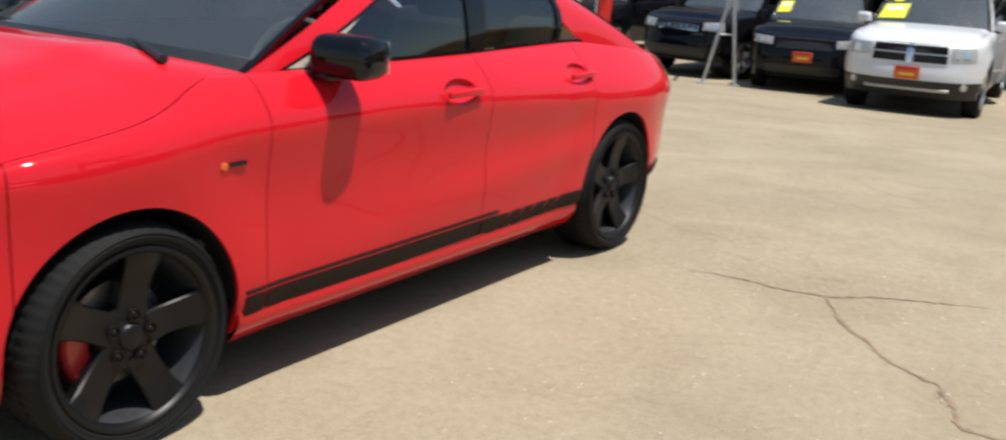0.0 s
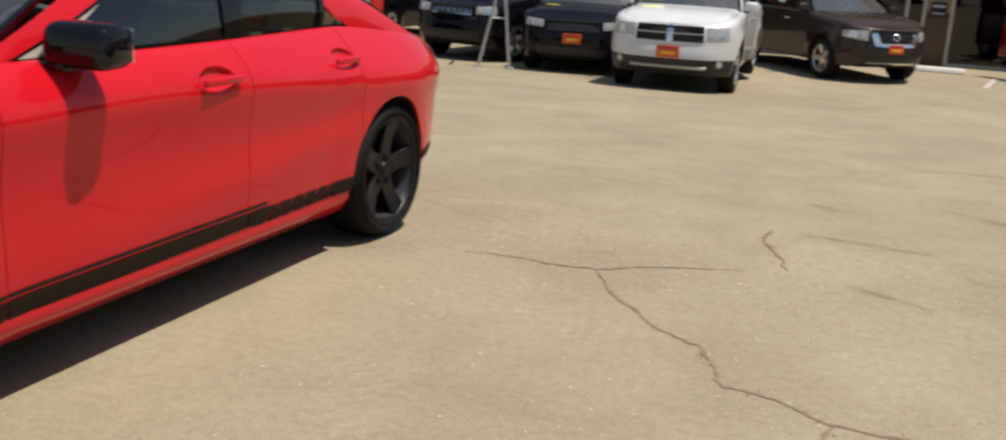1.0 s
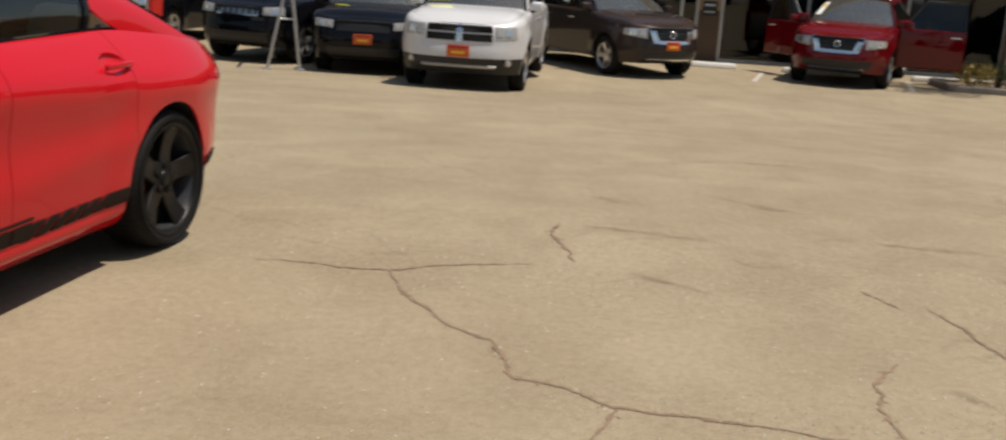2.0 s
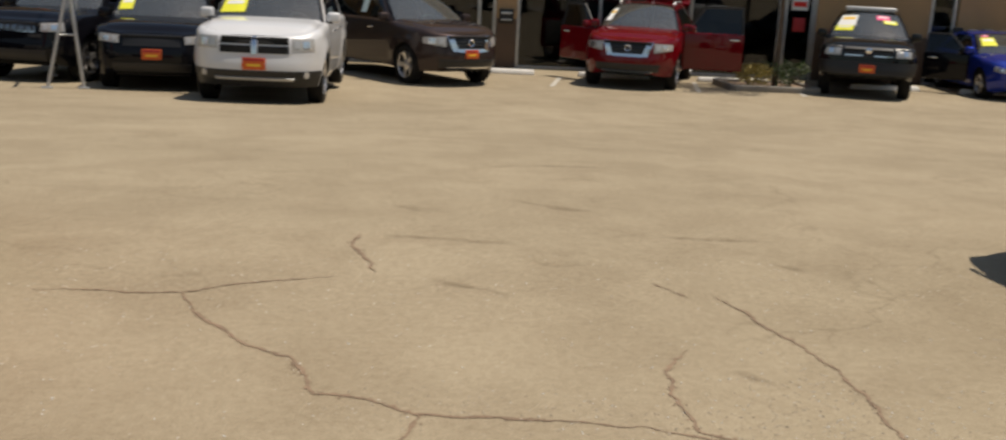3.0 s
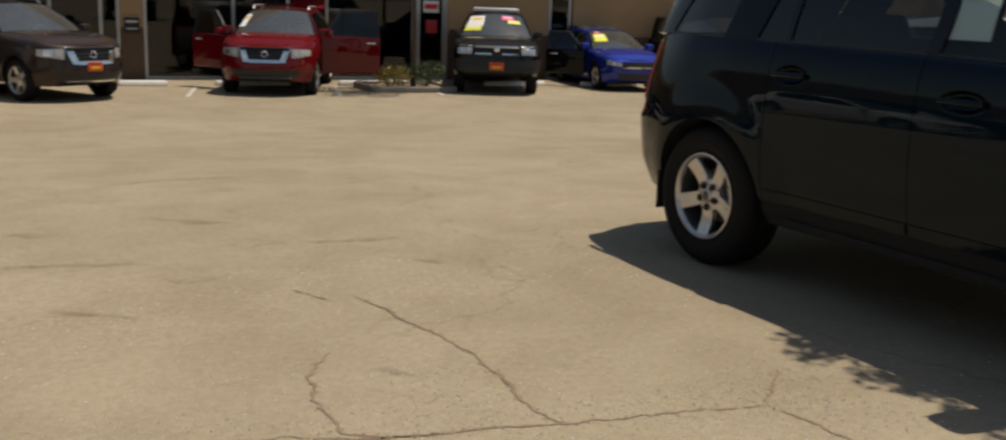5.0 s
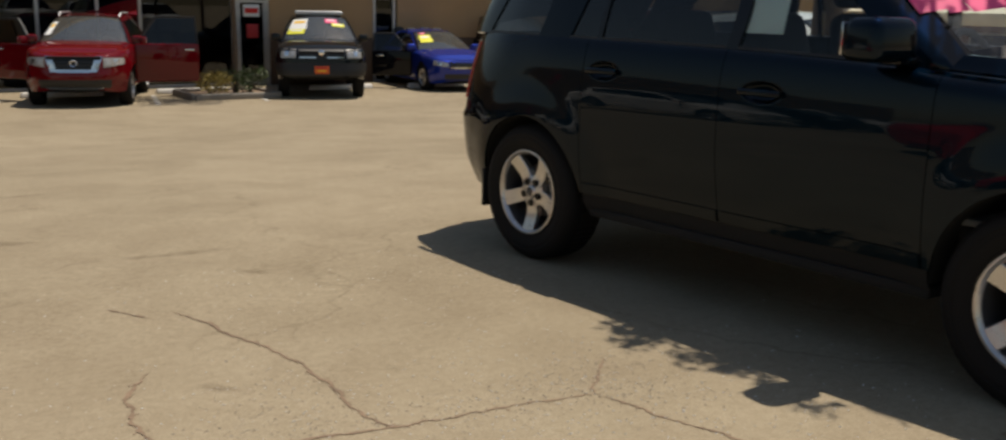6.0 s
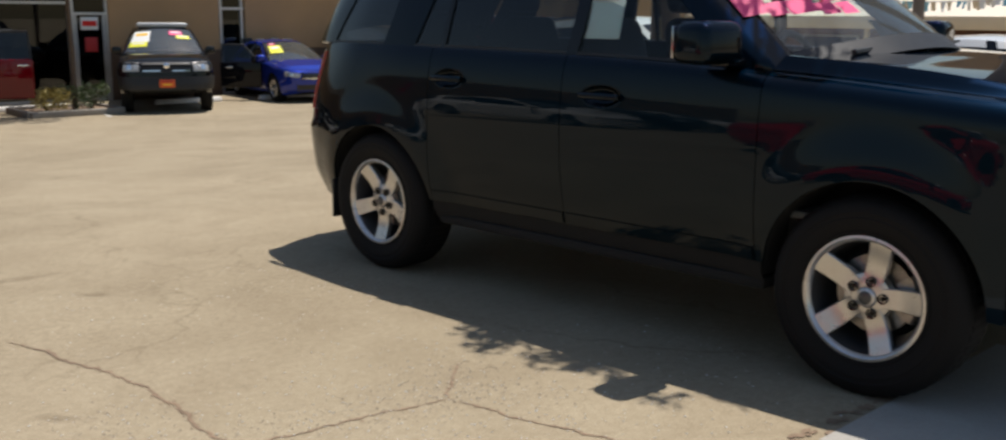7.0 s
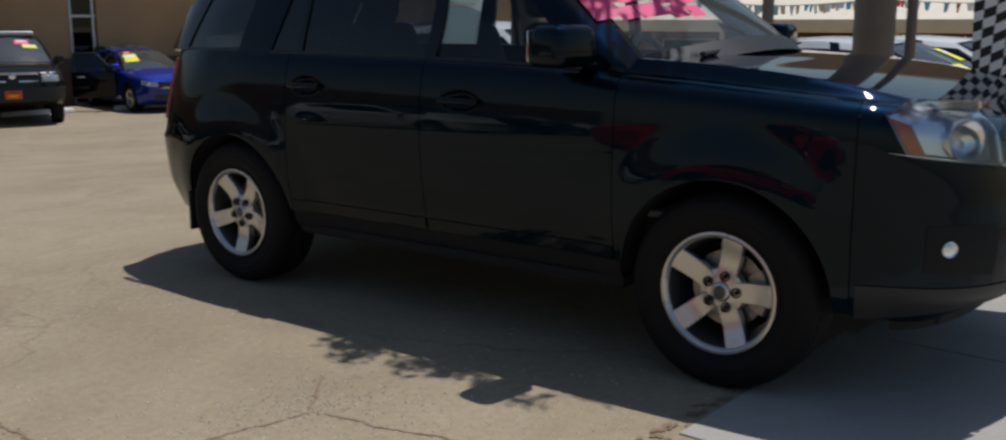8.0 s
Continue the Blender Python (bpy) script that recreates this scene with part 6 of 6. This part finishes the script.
def black_crossover():
    d = spec(2.70, 0.93, 0.92, -0.95, 0.27, 1.10, 1.04, 0.94, 1.66, 0.36, nose_round=0.75)
    root, sh, cell = far_car("black_crossover", "black crossover with an orange paper plate", "car", (-3.95, 18.15), -84, d, M["black_car"], 0.36)
    lamps(root, sh, 0.90, 0.52, 0.78, 0.90, 0.76, 0.88)
    part("grille", sh.patch(sh.S - 0.45, sh.S + 0.45, 0.72, 0.88, 0.005, 10, 3), M["trim"], root)
    part("lower_intake", sh.patch(sh.S - 0.62, sh.S + 0.62, 0.32, 0.46, 0.005, 10, 3), M["trim"], root)
    plate(root, (nose_x(sh, 0.60) + 0.012, 0, 0.60))
    stickers(root, cell, [(-0.9, -0.6, 0.2, 0.5, "sticker_yellow")])


black_crossover()

D_SEDAN = spec(2.75, 0.91, 0.92, -1.02, 0.20, 0.97, 0.88, 0.76, 1.42, 0.325, cabin_front=0.48, lean=0.92, rear=-0.45, rear_lean=0.55, nose_power=2.8, nose_round=0.9, roof_half=0.58)
D_WAGON = spec(2.80, 0.95, 0.90, -1.0, 0.28, 1.12, 1.05, 0.95, 1.70, 0.365)


def row_car(name, label, at, heading, d, mat, papers=()):
    root, sh, cell = far_car(name, label, "car", at, heading, d, mat, d["arches"][0][1])
    low = d is D_SEDAN
    lamps(root, sh, 0.90, 0.48, *((0.62, 0.73, 0.58, 0.68) if low else (0.78, 0.92, 0.78, 0.92)))
    part("grille", sh.patch(sh.S - 0.42, sh.S + 0.42, *((0.56, 0.68) if low else (0.74, 0.90)), 0.006, 10, 3), M["trim"], root)
    stickers(root, cell, papers)
    return root


row_car("black_suv", "black SUV parked at the back of the row", (-9.4, 20.6), -96, D_WAGON, M["black_car"])
row_car("maroon_sedan", "dark red sedan beside the red one", (-5.45, 1.9), -95, D_SEDAN, M["maroon"])
row_car("white_sedan", "white sedan with a yellow windscreen sticker", (-8.3, 2.0), -95, D_SEDAN, M["white_car"], [(-0.3, 0.3, 0.4, 0.6, "sticker_yellow")])
row_car("silver_wagon", "silver crossover parked in the row", (-11.2, 2.2), -95, D_WAGON, M["silver"])
row_car("white_sedan", "white sedan in the row behind the red one", (-8.2, 11.6), -95, D_SEDAN, M["white_car"])
row_car("black_suv", "black crossover in the row behind the red sedan", (-11.2, 11.9), -95, D_WAGON, M["black_car"])
row_car("silver_sedan", "silver sedan in the row behind the red one", (-14.2, 12.0), -95, D_SEDAN, M["silver"])
row_car("silver_sedan", "silver sedan with yellow windscreen stickers", (10.6, 2.3), -88, D_SEDAN, M["silver"], [(-0.7, -0.3, 0.25, 0.5, "sticker_yellow"), (-0.1, 0.2, 0.55, 0.8, "sticker_yellow")])
row_car("white_sedan", "white sedan parked in the row", (13.4, 2.5), -88, D_SEDAN, M["white_car"], [(-0.6, -0.2, 0.3, 0.6, "sticker_yellow")])
row_car("black_suv", "black SUV parked beside the blue sedan", (17.0, 23.2), -100, D_WAGON, M["black_car"])
row_car("maroon_suv", "dark red crossover parked behind the dark SUV", (10.0, 8.2), -88, D_WAGON, M["maroon"])
row_car("white_sedan", "white sedan parked behind the dark SUV", (7.95, 4.6), -88, D_SEDAN, M["white_car"])
row_car("white_suv", "white SUV parked far across the lot", (21.6, 5.2), -100, D_WAGON, M["white_car"])


# ---- posts, stand, flags ----
def round_post(x, y, r, h, mat, label, ring=None):
    z = ground_z(x, y)
    root = thing("post", pose(x, y, z), label, "post", "posts on the lot")
    bm = tube([(0, 0, -0.05), (0, 0, h * 0.5), (0, 0, h)], r, 28)
    part("shaft", bm, M[mat], root)
    if ring:
        part("collar", tube([(0, 0, ring - 0.012), (0, 0, ring + 0.012)], r * 1.03, 28), M[mat], root)
    return root


round_post(8.21, 3.03, 0.150, 6.0, "post", "thick brown painted steel post on the asphalt", 1.40)
round_post(6.99, 2.32, 0.032, 3.2, "post", "thin brown steel pole on the asphalt")
round_post(14.68, 7.16, 0.085, 6.0, "post", "brown steel post farther off")


def stand(x, y, turn):
    """A galvanised A-frame stand: two pairs of splayed legs with feet and a top bar."""
    root = thing("a_frame_stand", pose(x, y, ground_z(x, y), 0, 0, turn), "galvanised steel A-frame stand on the asphalt", "stand")
    for dy in (0.0, 1.9):
        part("leg", tube([(-0.28, dy, 0.0), (0.02, dy, 1.35), (0.06, dy, 2.4)], 0.026, 8), M["galvanised"], root)
        part("leg", tube([(0.26, dy, 0.0), (0.12, dy, 1.35), (0.08, dy, 2.4)], 0.026, 8), M["galvanised"], root)
        part("foot", box((0.16, 0.12, 0.03), (0.26, dy, 0.015), 0.006), M["galvanised"], root)
        part("foot", box((0.16, 0.12, 0.03), (-0.28, dy, 0.015), 0.006), M["galvanised"], root)
        part("cross_brace", tube([(-0.10, dy, 0.85), (0.18, dy, 0.85)], 0.014, 6), M["galvanised"], root)
    part("top_bar", tube([(0.06, -0.1, 2.4), (0.06, 2.0, 2.4)], 0.03, 8), M["galvanised"], root)


stand(-5.18, 17.2, 15)


def red_cloth():
    """A red pennant hanging from a thin pole behind the red sedan."""
    root = thing("red_pennant", pose(-6.62, 15.12, ground_z(-6.62, 15.12)), "red cloth pennant hanging from a thin pole", "flag")
    part("pole", tube([(0, 0, 0), (0, 0, 3.2)], 0.02, 8), M["galvanised"], root)
    rows = [[Vector((0.02 + 0.34 * u * (1 - 0.45 * v), 0.05 * math.sin(5 * u + 3 * v), 2.6 - 1.68 * v - 0.12 * u * v)) for u in (0, 0.2, 0.4, 0.6, 0.8, 1)] for v in [k / 8 for k in range(9)]]
    part("cloth", sheet(rows, None, 0.004), M["flag_red"], root)


red_cloth()


def chequered_flag():
    root = thing("chequered_flag", pose(6.06, 1.215, 0), "black and white chequered flag on a thin pole", "flag")
    part("pole", tube([(0, 0, 0), (-0.05, 0.02, 2.3)], 0.012, 8), M["galvanised"], root)
    part("foot", tube([(0, 0, 0), (0, 0, 0.03)], 0.13, 20), M["trim"], root)

    def at(u, v):
        return Vector((-0.03 - 0.42 * u * (1 - 0.25 * v), 0.30 * u + 0.04 * math.sin(7 * u + 2 * v), 2.15 - 1.02 * v - 0.32 * u + 0.03 * math.sin(6 * u)))
    n, k = 11, 22
    for colour in (0, 1):
        bm = bmesh.new()
        for i in range(n):
            for j in range(k):
                if (i + j) % 2 == colour:
                    vs = [bm.verts.new(at(a / n, b / k)) for a, b in ((i, j), (i + 1, j), (i + 1, j + 1), (i, j + 1))]
                    bm.faces.new(vs)
        part("cloth", bm, M["check_white" if colour else "check_black"], root)


chequered_flag()


# ---- the building across the lot, hedge and bunting ----
def far_building():
    z = -1.25
    root = thing("far_building", pose(33.0, 0, z, 0, 0, 0), "low cream and brown building across the lot", "building")
    # wall colour is darkened to hold the shade under the porch roof
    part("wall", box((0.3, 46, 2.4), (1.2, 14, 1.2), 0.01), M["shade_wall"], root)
    part("fascia", box((0.5, 48, 0.42), (-0.2, 14, 2.45), 0.02), M["fascia"], root)
    rows = [[Vector((-0.4 + 6 * t, y, 2.66 + 1.9 * t)) for t in (0, 0.33, 0.66, 1)] for y in (-10, 2, 14, 26, 38)]
    part("roof", sheet(rows, (0, 14, -5), 0.05), M["roof_far"], root)
    for y in range(-4, 34, 4):
        win = part("window", box((0.06, 2.2, 1.3), (1.02, y, 1.35), 0.01), M["frame_alu"], root)
        part("pane", box((0.04, 2.05, 1.15), (0.99, y, 1.35), 0.0), M["tint"], win)
    for y in range(-6, 36, 6):
        part("porch_post", box((0.14, 0.14, 2.3), (-0.1, y, 1.15), 0.01), M["fascia"], root)
    rnd = random.Random(4)
    line = thing("bunting", pose(31.5, 0, z), "string of small coloured pennants", "bunting")
    colours = ["flag_red", "flag_blue", "check_white", "check_white", "flag_blue", "fascia"]
    part("cord", tube([(0, y, 3.25 - 0.16 * math.sin(math.pi * ((y + 6) % 6) / 6)) for y in range(-6, 34, 1)], 0.012, 5), M["galvanised"], line)
    for k in range(260):
        y = -6 + k * 0.15 + rnd.uniform(-0.06, 0.06)
        if rnd.random() < 0.2:
            continue
        zz = 3.24 - 0.16 * math.sin(math.pi * ((y + 6) % 6) / 6)
        w, sway, drop = rnd.uniform(0.10, 0.20), rnd.uniform(-0.1, 0.1), rnd.uniform(0.14, 0.32)
        part("pennant", sheet([[Vector((0, y, zz)), Vector((0, y + w, zz))], [Vector((sway, y + w * rnd.uniform(0, 0.4), zz - drop)), Vector((sway, y + w * rnd.uniform(0.6, 1.0), zz - drop))]], None, 0.003), M[rnd.choice(colours)], line)


far_building()


def reflected_wall():
    """A plain wall added behind the far building to darken what the bonnet reflects."""
    for name, x, y, w, label in (("reflected_wall_east", 46.0, 8.0, 70.0, "added plain brown wall that darkens the bonnet reflections"),):
        root = thing(name, pose(x, y, ground_z(x, y) - 0.05), label, "wall", kind="structure")
        part("wall_panel", box((0.4, w, 9.0), (0, 0, 4.5), 0.02), M["stucco"], root)
        part("coping", box((0.6, w, 0.2), (0, 0, 9.1), 0.02), M["fascia"], root)


reflected_wall()


def leaves(bm, centre, spread, count, size, rnd):
    """Small folded leaves strewn in a ragged clump."""
    for _ in range(count):
        a, b = rnd.uniform(0, 2 * math.pi), math.acos(rnd.uniform(-1, 1))
        r = rnd.random() ** 0.45
        p = Vector(centre) + Vector((spread[0] * r * math.sin(b) * math.cos(a), spread[1] * r * math.sin(b) * math.sin(a), spread[2] * r * math.cos(b)))
        d = Vector((rnd.uniform(-1, 1), rnd.uniform(-1, 1), rnd.uniform(-0.8, 0.5))).normalized()
        n = d.orthogonal().normalized()
        n.rotate(Matrix.Rotation(rnd.uniform(0, 6.28), 3, d))
        s = size * rnd.uniform(0.6, 1.3)
        vs = [bm.verts.new(p + q) for q in (Vector(), d * s * 0.5 + n * s * 0.2, d * s, d * s * 0.5 - n * s * 0.2)]
        bm.faces.new(vs)


def bush(name, label, x, y, w, h, mat, seed):
    rnd = random.Random(seed)
    z = ground_z(x, y)
    root = thing(name, pose(x, y, z), label, "shrub", "planter shrubs")
    for k in range(7):
        a = rnd.uniform(0, 6.28)
        bm = tube([(0, 0, 0), (0.15 * w * math.cos(a), 0.15 * w * math.sin(a), h * 0.4), (0.4 * w * math.cos(a), 0.4 * w * math.sin(a), h * 0.8)], [0.02, 0.012, 0.006], 5)
        part("stem", bm, M["wood_bark"], root)
    bm = bmesh.new()
    for k in range(9):
        c = (rnd.uniform(-0.35, 0.35) * w, rnd.uniform(-0.3, 0.3) * w, h * rnd.uniform(0.35, 0.8))
        leaves(bm, c, (0.22 * w, 0.22 * w, 0.25 * h), 110, 0.07, rnd)
    part("foliage", bm, mat, root)


bush("dry_shrub", "yellowing low shrub in the planter", 7.75, 22.30, 0.95, 0.62, M["leaf_dry"], 3)
bush("green_shrub", "dark green low shrub in the planter", 8.50, 22.15, 1.15, 0.68, M["leaf"], 4)


def tree(name, label, x, y, trunk_r, fork, limbs, clumps, leaf_size, count, seed, mat, loose=0.28, tuft=0.34, twigs=()):
    """A tapered trunk that forks into limbs, with clumps of leaves along and at the end of each; twigs end in smaller tufts."""
    rnd = random.Random(seed)
    root = thing(name, pose(x, y, ground_z(x, y)), label, "tree")
    bm = tube([(0, 0, -0.05), (0.03, 0.02, fork * 0.5), (0, 0, fork)], [trunk_r * 1.25, trunk_r, trunk_r * 0.8], 10)
    crown = bmesh.new()
    for end, size in [(p, 1.0) for p in limbs] + [(p, 0.5) for p in twigs]:
        e = Vector(end)
        mid = Vector((0, 0, fork)).lerp(e, 0.5) + Vector((0, 0, 0.25))
        tube([(0, 0, fork), mid, e], [trunk_r * 0.55, trunk_r * 0.32, 0.012], 7, bm)
        for k in range(clumps):
            t = rnd.uniform(0.45, 1.05)
            c = mid.lerp(e, max(0, (t - 0.5) * 2)) + Vector((rnd.gauss(0, loose * size), rnd.gauss(0, loose * size), rnd.gauss(0.05, loose * 0.7)))
            leaves(crown, c, (tuft * size, tuft * size, tuft * 0.6), int(count * size), leaf_size, rnd)
    part("trunk", bm, M["wood_bark"], root)
    part("crown", crown, mat, root)


tree("shade_tree", "leafy tree whose crown overhangs the dark SUV", 6.35, 4.9, 0.11, 2.5,
     [(-0.6, -1.2, 4.2), (0.8, 0.3, 4.4), (0.2, 1.1, 4.3), (-0.9, -0.5, 4.0), (1.2, -0.8, 4.2)], 14, 0.075, 100, 6, M["leaf"], 0.12, 0.20,
     twigs=[(-1.85, -1.50, 3.5), (-1.87, -1.64, 3.5), (-1.86, -1.78, 3.5), (-1.83, -1.92, 3.5), (-1.84, -2.06, 3.5), (-1.79, -2.20, 3.5), (-1.81, -2.34, 3.5), (-1.75, -2.48, 3.5), (-1.70, -2.64, 3.5), (-1.66, -2.80, 3.5)])
tree("planter_tree", "young thin tree in the planter by the shop", 8.38, 22.55, 0.055, 2.4,
     [(-0.9, -0.8, 3.4), (0.7, -0.5, 3.5), (0.1, 0.8, 3.7), (-0.4, -1.2, 3.1), (1.0, 0.3, 3.3), (-1.1, 0.2, 3.2)], 8, 0.11, 90, 7, M["leaf"])


def planter():
    root = thing("planter_kerb", pose(8.2, 22.6, ground_z(8.2, 22.6)), "low concrete kerb round the planter", "kerb", kind="structure")
    for a, b, c in (((1.9, 0.12, 0.14), 0.0, -0.75), ((1.9, 0.12, 0.14), 0.0, 0.75)):
        part("kerb_stone", box(a, (b, c, 0.06), 0.02), M["kerb"], root)
    for x in (-0.95, 0.95):
        part("kerb_stone", box((0.12, 1.40, 0.14), (x, 0, 0.06), 0.02), M["kerb"], root)
    part("soil", box((1.78, 1.38, 0.08), (0, 0, 0.03), 0.0), M["crack"], root)


planter()


def hedge():
    rnd = random.Random(9)
    x, y = 19.4, 6.0
    root = thing("hedge", pose(x, y, ground_z(x, y)), "clipped yellow-green hedge across the lot", "hedge", kind="stuff")
    bm = bmesh.new()
    for k in range(40):
        leaves(bm, (rnd.uniform(-0.3, 0.3), -2.6 + 5.2 * k / 39, 1.0 + rnd.uniform(-0.5, 0.35)), (0.4, 0.35, 0.55), 60, 0.16, rnd)
    part("foliage", bm, M["leaf_dry"], root)


hedge()
